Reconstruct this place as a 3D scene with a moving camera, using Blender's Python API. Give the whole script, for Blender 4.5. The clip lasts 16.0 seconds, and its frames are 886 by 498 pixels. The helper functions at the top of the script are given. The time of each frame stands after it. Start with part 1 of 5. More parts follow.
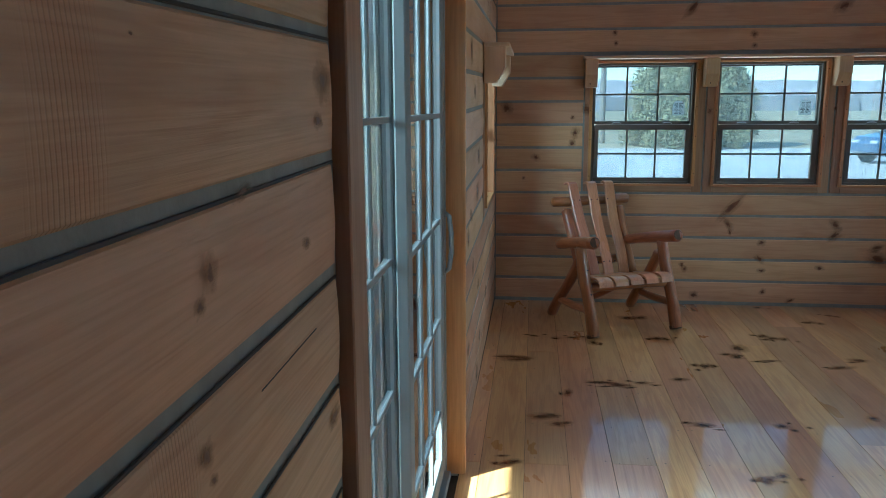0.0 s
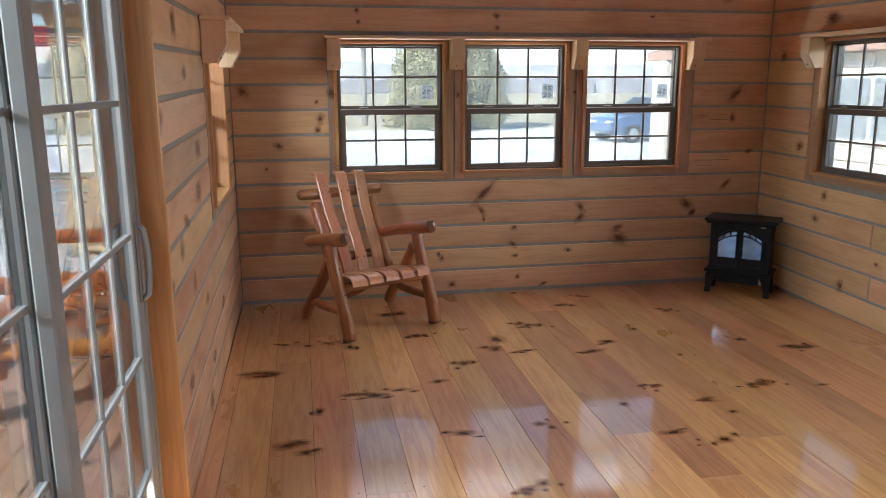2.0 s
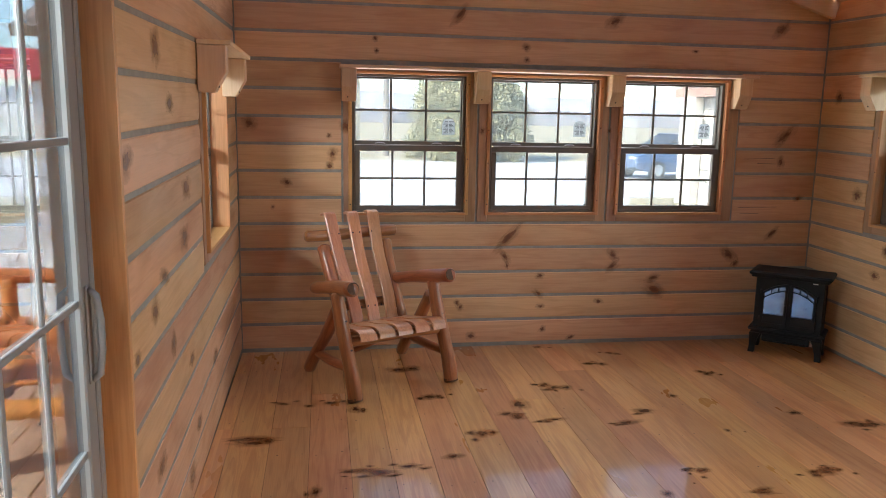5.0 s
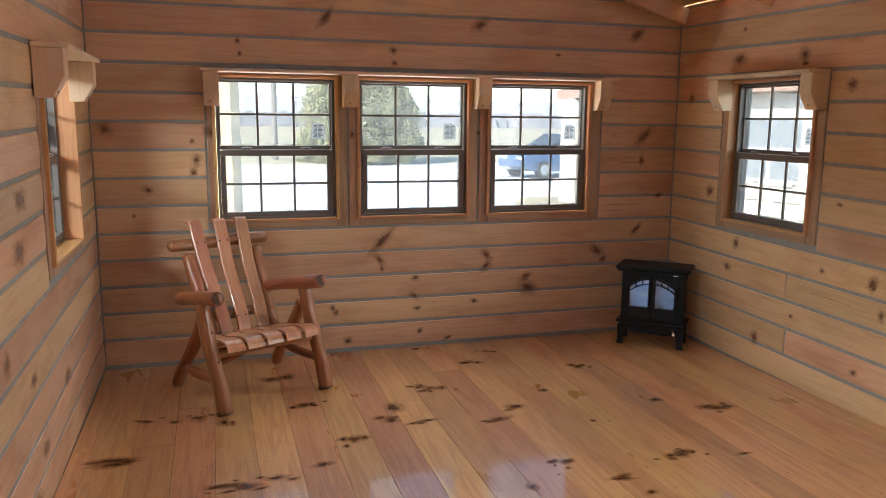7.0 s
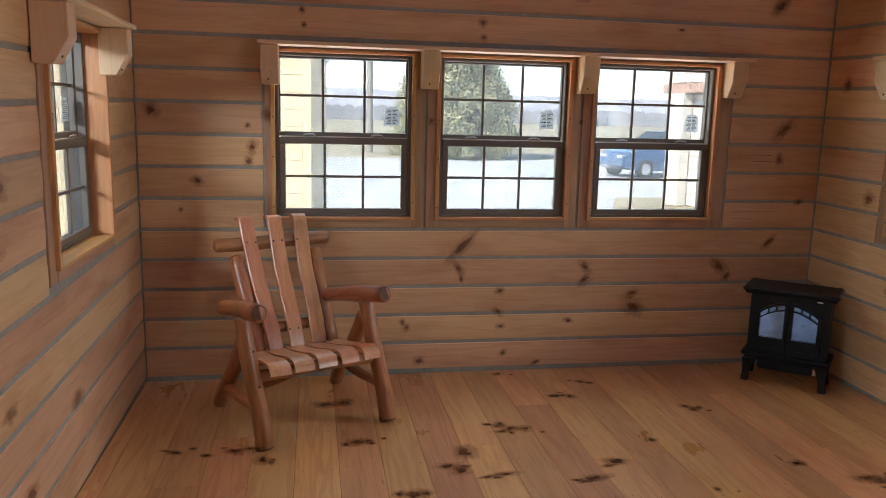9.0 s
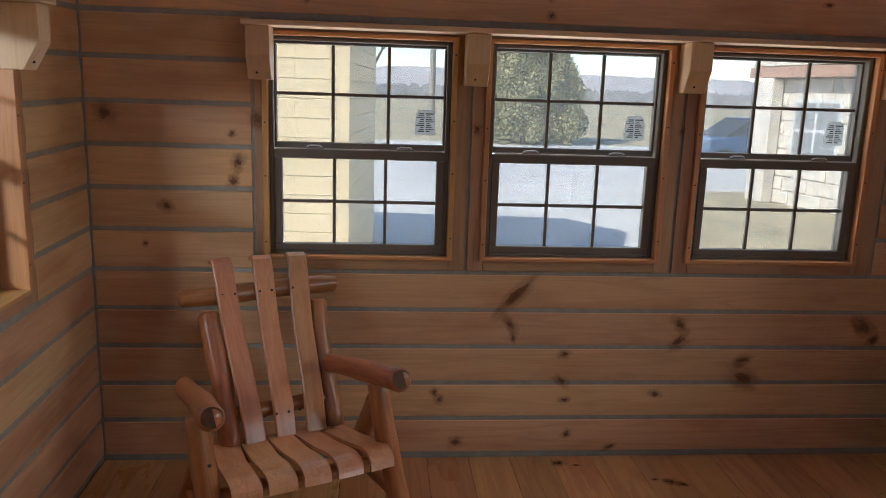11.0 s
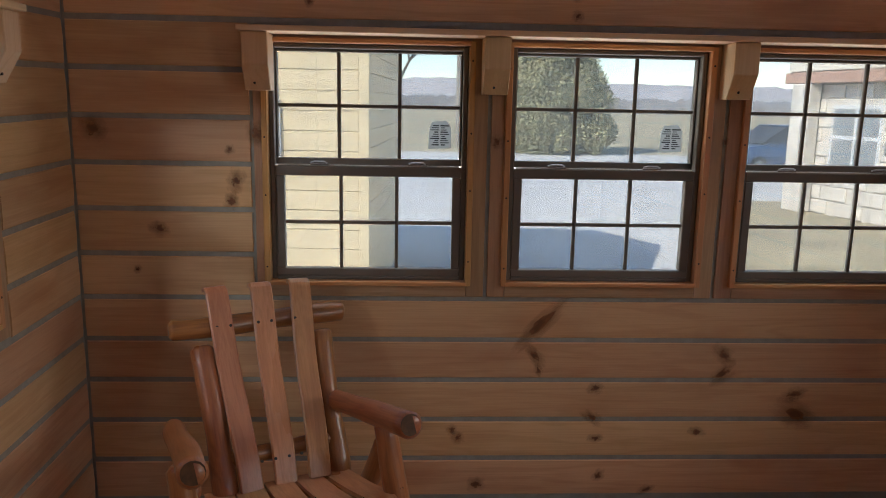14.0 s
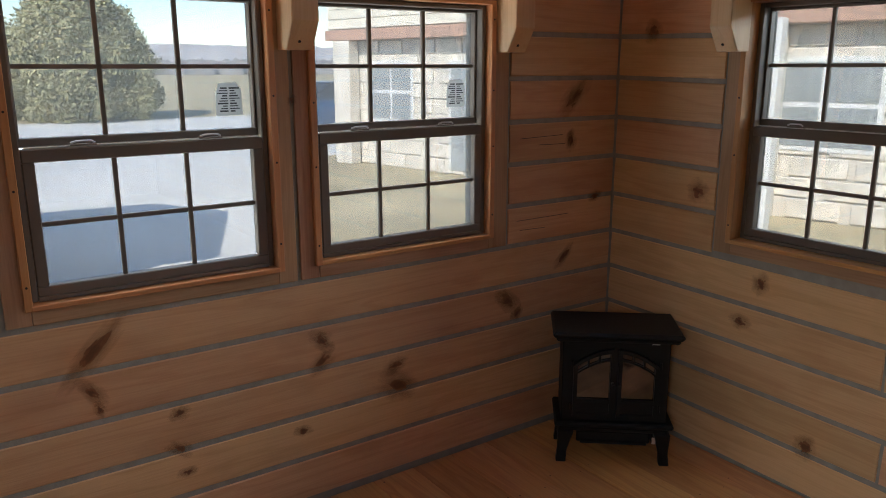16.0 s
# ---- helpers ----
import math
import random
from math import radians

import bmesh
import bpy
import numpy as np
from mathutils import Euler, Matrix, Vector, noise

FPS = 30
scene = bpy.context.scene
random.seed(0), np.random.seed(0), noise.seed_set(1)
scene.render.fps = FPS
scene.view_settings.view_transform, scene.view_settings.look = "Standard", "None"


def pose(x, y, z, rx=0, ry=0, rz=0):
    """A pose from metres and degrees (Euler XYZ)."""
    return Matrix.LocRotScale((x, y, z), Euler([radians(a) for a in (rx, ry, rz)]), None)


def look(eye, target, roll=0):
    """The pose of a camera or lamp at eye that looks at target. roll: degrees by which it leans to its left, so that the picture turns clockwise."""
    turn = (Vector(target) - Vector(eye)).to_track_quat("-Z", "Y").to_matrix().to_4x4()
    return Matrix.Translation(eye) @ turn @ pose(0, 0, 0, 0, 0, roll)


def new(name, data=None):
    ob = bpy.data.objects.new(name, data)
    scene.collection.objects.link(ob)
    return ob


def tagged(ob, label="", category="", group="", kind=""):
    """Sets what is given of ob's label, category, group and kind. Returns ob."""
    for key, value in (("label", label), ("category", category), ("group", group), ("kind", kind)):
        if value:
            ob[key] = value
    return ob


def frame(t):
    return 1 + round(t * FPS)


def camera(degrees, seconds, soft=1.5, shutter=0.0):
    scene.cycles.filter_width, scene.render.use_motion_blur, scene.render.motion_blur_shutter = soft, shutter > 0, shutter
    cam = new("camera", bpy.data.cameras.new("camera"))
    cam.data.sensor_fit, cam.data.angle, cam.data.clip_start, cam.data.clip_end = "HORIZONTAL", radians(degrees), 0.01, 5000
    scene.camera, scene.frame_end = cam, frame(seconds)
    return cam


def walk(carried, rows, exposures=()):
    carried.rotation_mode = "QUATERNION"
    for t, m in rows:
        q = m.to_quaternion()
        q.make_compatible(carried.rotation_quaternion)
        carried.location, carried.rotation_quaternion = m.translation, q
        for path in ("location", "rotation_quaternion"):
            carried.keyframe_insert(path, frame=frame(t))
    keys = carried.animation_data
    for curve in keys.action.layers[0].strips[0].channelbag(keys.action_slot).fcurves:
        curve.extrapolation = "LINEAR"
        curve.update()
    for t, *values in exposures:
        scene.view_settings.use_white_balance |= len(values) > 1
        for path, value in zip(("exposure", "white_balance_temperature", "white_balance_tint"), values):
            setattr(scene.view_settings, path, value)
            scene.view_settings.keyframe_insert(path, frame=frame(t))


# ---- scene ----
# the camera and its walk
cam = camera(60.2, 16.0, 0.95)
PATH = [
    (0, (0.297, -0.039, 1.554), (0.065, 1.913, 1.184), -0.3),
    (0.5, (0.317, -0.044, 1.582), (0.315, 1.916, 1.183), 0.5),
    (1, (0.372, 0.043, 1.563), (0.534, 1.993, 1.151), -0.1),
    (1.5, (0.456, 0.233, 1.567), (0.705, 2.172, 1.143), -0.6),
    (2, (0.468, 0.426, 1.561), (0.822, 2.349, 1.145), -0.2),
    (2.5, (0.407, 0.661, 1.572), (0.824, 2.577, 1.18), 0.3),
    (3, (0.467, 0.821, 1.578), (0.789, 2.764, 1.228), 0.6),
    (3.2, (0.488, 0.859, 1.586), (0.77, 2.809, 1.243), 0.8),
    (5.3, (0.575, 0.901, 1.589), (0.9, 2.846, 1.25), 1.2),
    (5.5, (0.608, 0.897, 1.578), (1.008, 2.828, 1.242), 1.1),
    (6, (0.681, 0.861, 1.602), (1.216, 2.758, 1.26), 0.7),
    (6.5, (0.703, 0.86, 1.6), (1.279, 2.746, 1.265), 0.5),
    (7, (0.703, 0.874, 1.597), (1.273, 2.762, 1.266), 0.5),
    (7.5, (0.735, 0.885, 1.584), (1.287, 2.777, 1.239), 0.4),
    (8, (0.776, 1.025, 1.57), (1.308, 2.917, 1.2), 0.5),
    (8.5, (0.805, 1.328, 1.545), (1.268, 3.24, 1.183), 0.9),
    (9, (0.939, 1.622, 1.537), (1.274, 3.563, 1.192), 1.4),
    (9.2, (0.993, 1.751, 1.555), (1.301, 3.695, 1.2), 1.7),
    (11.3, (1.244, 2.855, 1.654), (1.344, 4.81, 1.244), 1.8),
    (11.5, (1.276, 2.919, 1.656), (1.314, 4.875, 1.24), 1.8),
    (12, (1.232, 3.053, 1.619), (1.171, 5.011, 1.215), 1.9),
    (12.5, (1.164, 3.018, 1.613), (1.056, 4.976, 1.22), 2.2),
    (13, (1.175, 3.017, 1.613), (1.051, 4.976, 1.226), 2.1),
    (13.5, (1.196, 3.029, 1.628), (1.155, 4.991, 1.244), 1.7),
    (14, (1.26, 3.04, 1.647), (1.358, 5.002, 1.271), 1.1),
    (14.5, (1.358, 3.069, 1.675), (1.614, 5.013, 1.281), 0.9),
    (15, (1.453, 3.105, 1.649), (1.918, 5.007, 1.243), 0.4),
    (15.5, (1.428, 3.322, 1.598), (2.211, 5.113, 1.178), 0.5),
    (16, (1.419, 3.563, 1.625), (2.535, 5.157, 1.161), -0.1),
]
EXPOSURES = [(0, 3.2, 4600, -19), (0.6, 3.5, 4950, -13), (1.5, 3.75, 5800, 2), (3.0, 3.92, 6250, 5), (7, 3.97, 6300, 5), (8.0, 3.85, 6300, 5), (9, 3.65, 6350, 6), (11.5, 3.05, 6500, 6), (14.5, 2.95, 6500, 6), (16, 3.05, 6450, 6)]
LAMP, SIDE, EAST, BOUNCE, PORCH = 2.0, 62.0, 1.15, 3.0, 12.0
walk(cam, [(t, look(eye, target, roll)) for t, eye, target, roll in PATH], EXPOSURES)

# ---- world, sun and large lights ----
SUN_DIR = Vector((0.632, 0.458, -0.632)).normalized()      # the way the light travels
world = bpy.data.worlds.new("world")
scene.world = world
world.use_nodes = True
wn = world.node_tree
sky = wn.nodes.new("ShaderNodeTexSky")
sky.sky_type = 'NISHITA'
sky.sun_disc = False
sky.sun_elevation = math.asin(-SUN_DIR.z)
sky.sun_rotation = math.atan2(-SUN_DIR.x, -SUN_DIR.y)
sky.air_density, sky.dust_density, sky.ozone_density = 1.0, 0.0, 4.0
wn.nodes["Background"].inputs[1].default_value = 0.135
wn.links.new(sky.outputs[0], wn.nodes["Background"].inputs[0])
sun = new("sun", bpy.data.lights.new("sun", 'SUN'))
sun.data.energy, sun.data.angle, sun.data.color = 3.6, radians(0.5), (1.0, 0.94, 0.84)
sun.matrix_world = look((0, 0, 20), Vector((0, 0, 20)) + SUN_DIR)


def fill_lamp(name, eye, target, w, h, watts, spread=180):
    lamp = new(name, bpy.data.lights.new(name, 'AREA'))
    lamp.data.shape, lamp.data.size, lamp.data.size_y = 'RECTANGLE', w, h
    lamp.data.energy, lamp.data.color = watts, (0.86, 0.935, 1.0)
    lamp.data.spread = radians(spread)
    lamp.matrix_world = look(eye, target)


# added lamps over the openings' heads, standing in for sky light under the eaves
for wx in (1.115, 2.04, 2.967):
    fill_lamp("sky_light", (wx, 6.62, 2.28), (wx, 5.2, 0.9), 0.8, 0.7, LAMP)
    # added lamp below the sill, out of view, for daylight bounced off the gravel
    fill_lamp("gravel_light", (wx, 6.80, 0.50), (wx, 5.7, 2.0), 0.8, 0.5, BOUNCE)
# added lamp far outside, aimed through the east window to brighten the west wall
fill_lamp("sky_light", (9.2, 4.4, 3.25), (3.0, 4.85, 1.2), 5.0, 1.6, SIDE)
# added lamp inside the unseen east window, lights the west wall
fill_lamp("sky_light", (4.05, 2.55, 1.40), (0.0, 3.1, 1.2), 0.70, 0.84, EAST, 130)
fill_lamp("sky_light", (-0.62, 4.96, 2.24), (0.8, 4.96, 0.9), 0.8, 0.6, LAMP)
fill_lamp("sky_light", (-0.75, 2.0, 2.42), (1.2, 2.2, 0.3), 1.7, 0.7, LAMP)
# added lamp at the porch's edge, brightens the east wall through the door
fill_lamp("sky_light", (-1.95, 2.2, 2.38), (4.0, 3.5, 0.8), 1.9, 0.34, PORCH, 150)


# ---- materials ----
def mat(name, color, rough=0.6, metal=0.0, var=0.12, scale=8.0, bump=0.0, bump_scale=60.0, spec=0.5, coat=0.0, stretch=(1, 1, 1)):
    m = bpy.data.materials.new(name)
    m.use_nodes = True
    nt = m.node_tree
    b = nt.nodes["Principled BSDF"]
    b.inputs["Roughness"].default_value = rough
    b.inputs["Metallic"].default_value = metal
    b.inputs["Specular IOR Level"].default_value = spec
    b.inputs["Coat Weight"].default_value = coat
    tc = nt.nodes.new("ShaderNodeTexCoord")
    mp = nt.nodes.new("ShaderNodeMapping")
    mp.inputs["Scale"].default_value = stretch
    nt.links.new(tc.outputs["Object"], mp.inputs[0])
    nz = nt.nodes.new("ShaderNodeTexNoise")
    nz.inputs["Scale"].default_value = scale
    nz.inputs["Detail"].default_value = 5
    nt.links.new(mp.outputs[0], nz.inputs["Vector"])
    ramp = nt.nodes.new("ShaderNodeValToRGB")
    ramp.color_ramp.elements[0].position, ramp.color_ramp.elements[1].position = 0.3, 0.7
    ramp.color_ramp.elements[0].color = (*[c * (1 - var) for c in color], 1)
    ramp.color_ramp.elements[1].color = (*[min(1, c * (1 + var)) for c in color], 1)
    nt.links.new(nz.outputs[0], ramp.inputs[0])
    nt.links.new(ramp.outputs[0], b.inputs["Base Color"])
    if bump:
        n2 = nt.nodes.new("ShaderNodeTexNoise")
        n2.inputs["Scale"].default_value = bump_scale
        n2.inputs["Detail"].default_value = 6
        nt.links.new(mp.outputs[0], n2.inputs["Vector"])
        bp = nt.nodes.new("ShaderNodeBump")
        bp.inputs["Strength"].default_value = bump
        bp.inputs["Distance"].default_value = 0.01
        nt.links.new(n2.outputs[0], bp.inputs["Height"])
        nt.links.new(bp.outputs[0], b.inputs["Normal"])
    return m


def wood(name, light, dark, rough=0.5, grain=1.0, coat=0.0, coat_rough=0.1, tone=0.18, stain=0.35, bump=0.15, ring_k=0.38, fine_k=0.40, chatter=0.0):
    """Pine with its grain along the object's own x axis; each piece has its own cut of the grain and its own tone."""
    m = bpy.data.materials.new(name)
    m.use_nodes = True
    nt = m.node_tree
    N, K = nt.nodes.new, nt.links.new
    b = nt.nodes["Principled BSDF"]
    b.inputs["Coat Weight"].default_value, b.inputs["Coat Roughness"].default_value = coat, coat_rough
    tc, info = N("ShaderNodeTexCoord"), N("ShaderNodeObjectInfo")
    off = N("ShaderNodeVectorMath")
    off.operation = 'MULTIPLY_ADD'
    off.inputs[1].default_value = (37.0, 19.0, 11.0)
    K(info.outputs["Random"], off.inputs[0])
    K(tc.outputs["Object"], off.inputs[2])

    def noise_at(sc, scale, detail, dist=0.0):
        mp, nz = N("ShaderNodeMapping"), N("ShaderNodeTexNoise")
        mp.inputs["Scale"].default_value = sc
        K(off.outputs[0], mp.inputs[0])
        nz.inputs["Scale"].default_value, nz.inputs["Detail"].default_value, nz.inputs["Distortion"].default_value = scale, detail, dist
        K(mp.outputs[0], nz.inputs["Vector"])
        return nz.outputs[0]

    wide = noise_at((0.55 * grain, 7, 7), 2.0, 3, 0.6)
    fine = noise_at((1.6 * grain, 60, 60), 3.0, 4, 0.3)
    blot = noise_at((1.2, 3, 3), 1.6, 4, 0.2)
    rings = N("ShaderNodeMath")
    rings.operation = 'MULTIPLY'
    rings.inputs[1].default_value = 26.0
    K(wide, rings.inputs[0])
    sine = N("ShaderNodeMath")
    sine.operation = 'SINE'
    K(rings.outputs[0], sine.inputs[0])
    s01 = N("ShaderNodeMapRange")
    s01.inputs[1].default_value, s01.inputs[2].default_value = -1, 1
    K(sine.outputs[0], s01.inputs[0])

    def mix(kind, fac, a, bb):
        x = N("ShaderNodeMix")
        x.data_type, x.blend_type = 'RGBA', kind
        for sock, v in ((x.inputs[0], fac), (x.inputs[6], a), (x.inputs[7], bb)):
            if hasattr(v, "default_value"):
                K(v, sock)
            else:
                sock.default_value = v
        return x.outputs[2]

    def ranged(v, lo, hi, a, c):
        r = N("ShaderNodeMapRange")
        for n, val in enumerate((lo, hi, a, c)):
            r.inputs[n + 1].default_value = val
        K(v, r.inputs[0])
        return r.outputs[0]

    f1 = ranged(s01.outputs[0], 0.52, 1.0, 0.0, ring_k)
    col = mix('MIX', f1, (*light, 1), (*dark, 1))
    col = mix('MIX', ranged(fine, 0.42, 0.72, 0.0, fine_k), col, (*dark, 1))
    col = mix('MULTIPLY', ranged(blot, 0.50, 0.78, 0.0, stain), col, (0.62, 0.44, 0.32, 1))
    height = fine
    if chatter:
        # planer marks: fine ridges across the grain, in patches
        saw, patch = N("ShaderNodeTexWave"), noise_at((1.1, 0.25, 0.25), 2.3, 1)
        saw.bands_direction = 'X'
        saw.inputs["Scale"].default_value, saw.inputs["Distortion"].default_value = 55.0, 0.5
        K(off.outputs[0], saw.inputs["Vector"])
        cut = N("ShaderNodeMath")
        cut.operation = 'MULTIPLY'
        K(ranged(saw.outputs[1], 0.6, 1.0, 0.0, 1.0), cut.inputs[0])
        K(ranged(patch, 0.55, 0.60, 0.0, 1.0), cut.inputs[1])
        col = mix('MULTIPLY', ranged(cut.outputs[0], 0.0, 1.0, 0.0, chatter), col, (0.55, 0.47, 0.40, 1))
        deep = N("ShaderNodeMath")
        deep.operation = 'SUBTRACT'
        K(fine, deep.inputs[0])
        K(cut.outputs[0], deep.inputs[1])
        height = deep.outputs[0]
    hsv = N("ShaderNodeHueSaturation")
    K(ranged(info.outputs["Random"], 0, 1, 1 - tone, 1 + tone * 0.6), hsv.inputs["Value"])
    frac = N("ShaderNodeMath")
    frac.operation = 'MULTIPLY'
    frac.inputs[1].default_value = 7.31
    K(info.outputs["Random"], frac.inputs[0])
    fr2 = N("ShaderNodeMath")
    fr2.operation = 'FRACT'
    K(frac.outputs[0], fr2.inputs[0])
    K(ranged(fr2.outputs[0], 0, 1, 0.488, 0.510), hsv.inputs["Hue"])
    K(col, hsv.inputs["Color"])
    K(hsv.outputs[0], b.inputs["Base Color"])
    K(ranged(blot, 0.3, 0.7, rough * 0.8, min(1, rough * 1.25)), b.inputs["Roughness"])
    bp = N("ShaderNodeBump")
    bp.inputs["Strength"].default_value, bp.inputs["Distance"].default_value = bump, 0.004
    K(height, bp.inputs["Height"])
    K(bp.outputs[0], b.inputs["Normal"])
    return m


PINE = wood("pine_log", (0.65, 0.395, 0.210), (0.45, 0.222, 0.095), rough=0.46, tone=0.16, stain=0.55, bump=0.25, ring_k=0.26, fine_k=0.24)
SAWN = wood("sawn_pine_log", (0.645, 0.405, 0.225), (0.43, 0.222, 0.102), rough=0.5, tone=0.16, stain=0.6, bump=0.4, ring_k=0.34, fine_k=0.42, chatter=0.8)
# pine of the casings, darkened: their shade is put into the colour
SHADED_TRIM = wood("shaded_pine_trim", (0.45, 0.27, 0.155), (0.29, 0.15, 0.08), rough=0.5, tone=0.12, stain=0.6)
SHELFWOOD = wood("pale_pine", (0.70, 0.50, 0.30), (0.54, 0.33, 0.17), rough=0.5, tone=0.08, ring_k=0.25, fine_k=0.25)
JAMB = wood("pine_jamb", (0.58, 0.30, 0.12), (0.40, 0.18, 0.06), rough=0.4, tone=0.08)
FLOOR = wood("varnished_pine", (0.665, 0.340, 0.135), (0.38, 0.135, 0.044), rough=0.34, coat=1.0, coat_rough=0.075, tone=0.24, stain=0.38, bump=0.10, ring_k=0.34, fine_k=0.34)
CEDAR = wood("cedar_log", (0.40, 0.150, 0.050), (0.16, 0.045, 0.014), rough=0.34, grain=1.4, coat=0.6, coat_rough=0.22, tone=0.14, stain=0.65)
SLATWOOD = wood("cedar_slat", (0.60, 0.285, 0.130), (0.38, 0.145, 0.055), rough=0.32, grain=1.4, coat=0.6, coat_rough=0.2, tone=0.10, stain=0.4)
SWINGWOOD = wood("stained_cedar", (0.58, 0.21, 0.06), (0.40, 0.12, 0.03), rough=0.45, tone=0.12)
RAILWOOD = wood("red_stain", (0.30, 0.095, 0.05), (0.20, 0.055, 0.03), rough=0.5, tone=0.08)
DECKWOOD = wood("deck_board", (0.50, 0.34, 0.235), (0.38, 0.235, 0.15), rough=0.6, tone=0.14)
CEILWOOD = wood("ceiling_pine", (0.56, 0.34, 0.17), (0.42, 0.23, 0.10), rough=0.55, tone=0.12)
ENDGRAIN = mat("end_grain", (0.10, 0.045, 0.018), 0.7, var=0.35, scale=40)
CHINK = mat("grey_chinking", (0.285, 0.275, 0.240), 0.75, var=0.12, scale=20, bump=0.25, bump_scale=45)
VINYL = mat("brown_vinyl", (0.135, 0.112, 0.092), 0.42, var=0.05)
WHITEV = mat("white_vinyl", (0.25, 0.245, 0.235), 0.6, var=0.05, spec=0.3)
BLACKCAST = mat("black_enamel", (0.006, 0.0065, 0.007), 0.55, var=0.25, scale=30, bump=0.08, spec=0.28)
SILVER = mat("zinc_metal", (0.62, 0.62, 0.62), 0.3, metal=1.0, var=0.05)
NAIL = mat("dark_screw", (0.02, 0.014, 0.01), 0.5, var=0.2)
PAPER = mat("printed_paper", (0.34, 0.34, 0.33), 0.8, var=0.08)
pt = PAPER.node_tree
tl, mxs = pt.nodes.new("ShaderNodeBsdfTranslucent"), pt.nodes.new("ShaderNodeMixShader")
tl.inputs[0].default_value = (0.42, 0.42, 0.41, 1)
mxs.inputs[0].default_value = 0.6
pt.links.new(pt.nodes["Principled BSDF"].outputs[0], mxs.inputs[1])
pt.links.new(tl.outputs[0], mxs.inputs[2])
pt.links.new(mxs.outputs[0], pt.nodes["Material Output"].inputs[0])
INK = mat("ink", (0.03, 0.03, 0.03), 0.8, var=0.1)


def glass(name, tint=(1, 1, 1), haze=0.0, sheen=(5.0, 0.9, 0.04)):
    m = bpy.data.materials.new(name)
    m.use_nodes = True
    nt = m.node_tree
    nt.nodes.remove(nt.nodes["Principled BSDF"])
    tr, gl = nt.nodes.new("ShaderNodeBsdfTransparent"), nt.nodes.new("ShaderNodeBsdfGlossy")
    tr.inputs[0].default_value = (*tint, 1)
    gl.inputs["Roughness"].default_value = 0.01
    lw, mx = nt.nodes.new("ShaderNodeLayerWeight"), nt.nodes.new("ShaderNodeMixShader")
    lw.inputs[0].default_value = 0.5
    pw, ma = nt.nodes.new("ShaderNodeMath"), nt.nodes.new("ShaderNodeMath")
    pw.operation, ma.operation = 'POWER', 'MULTIPLY_ADD'
    pw.inputs[1].default_value, ma.inputs[1].default_value, ma.inputs[2].default_value = sheen
    nt.links.new(lw.outputs["Facing"], pw.inputs[0])
    nt.links.new(pw.outputs[0], ma.inputs[0])
    nt.links.new(ma.outputs[0], mx.inputs[0])
    # translucent share veils the pane, imitating hazy glare from outside
    dim, veil = nt.nodes.new("ShaderNodeBsdfTranslucent"), nt.nodes.new("ShaderNodeMixShader")
    dim.inputs[0].default_value = (0.8, 0.8, 0.78, 1)
    veil.inputs[0].default_value = haze
    nt.links.new(tr.outputs[0], veil.inputs[1])
    nt.links.new(dim.outputs[0], veil.inputs[2])
    nt.links.new(veil.outputs[0], mx.inputs[1])
    nt.links.new(gl.outputs[0], mx.inputs[2])
    nt.links.new(mx.outputs[0], nt.nodes["Material Output"].inputs[0])
    return m


PANE = glass("window_glass", (0.38, 0.383, 0.387), haze=0.025)
DOORPANE = glass("door_glass", (0.36, 0.362, 0.364), sheen=(3.6, 1.25, 0.06))      # two panes: twice the gloss
DARKGLASS = mat("stove_glass", (0.20, 0.23, 0.28), 0.05, metal=1.0, var=0.2, scale=14)


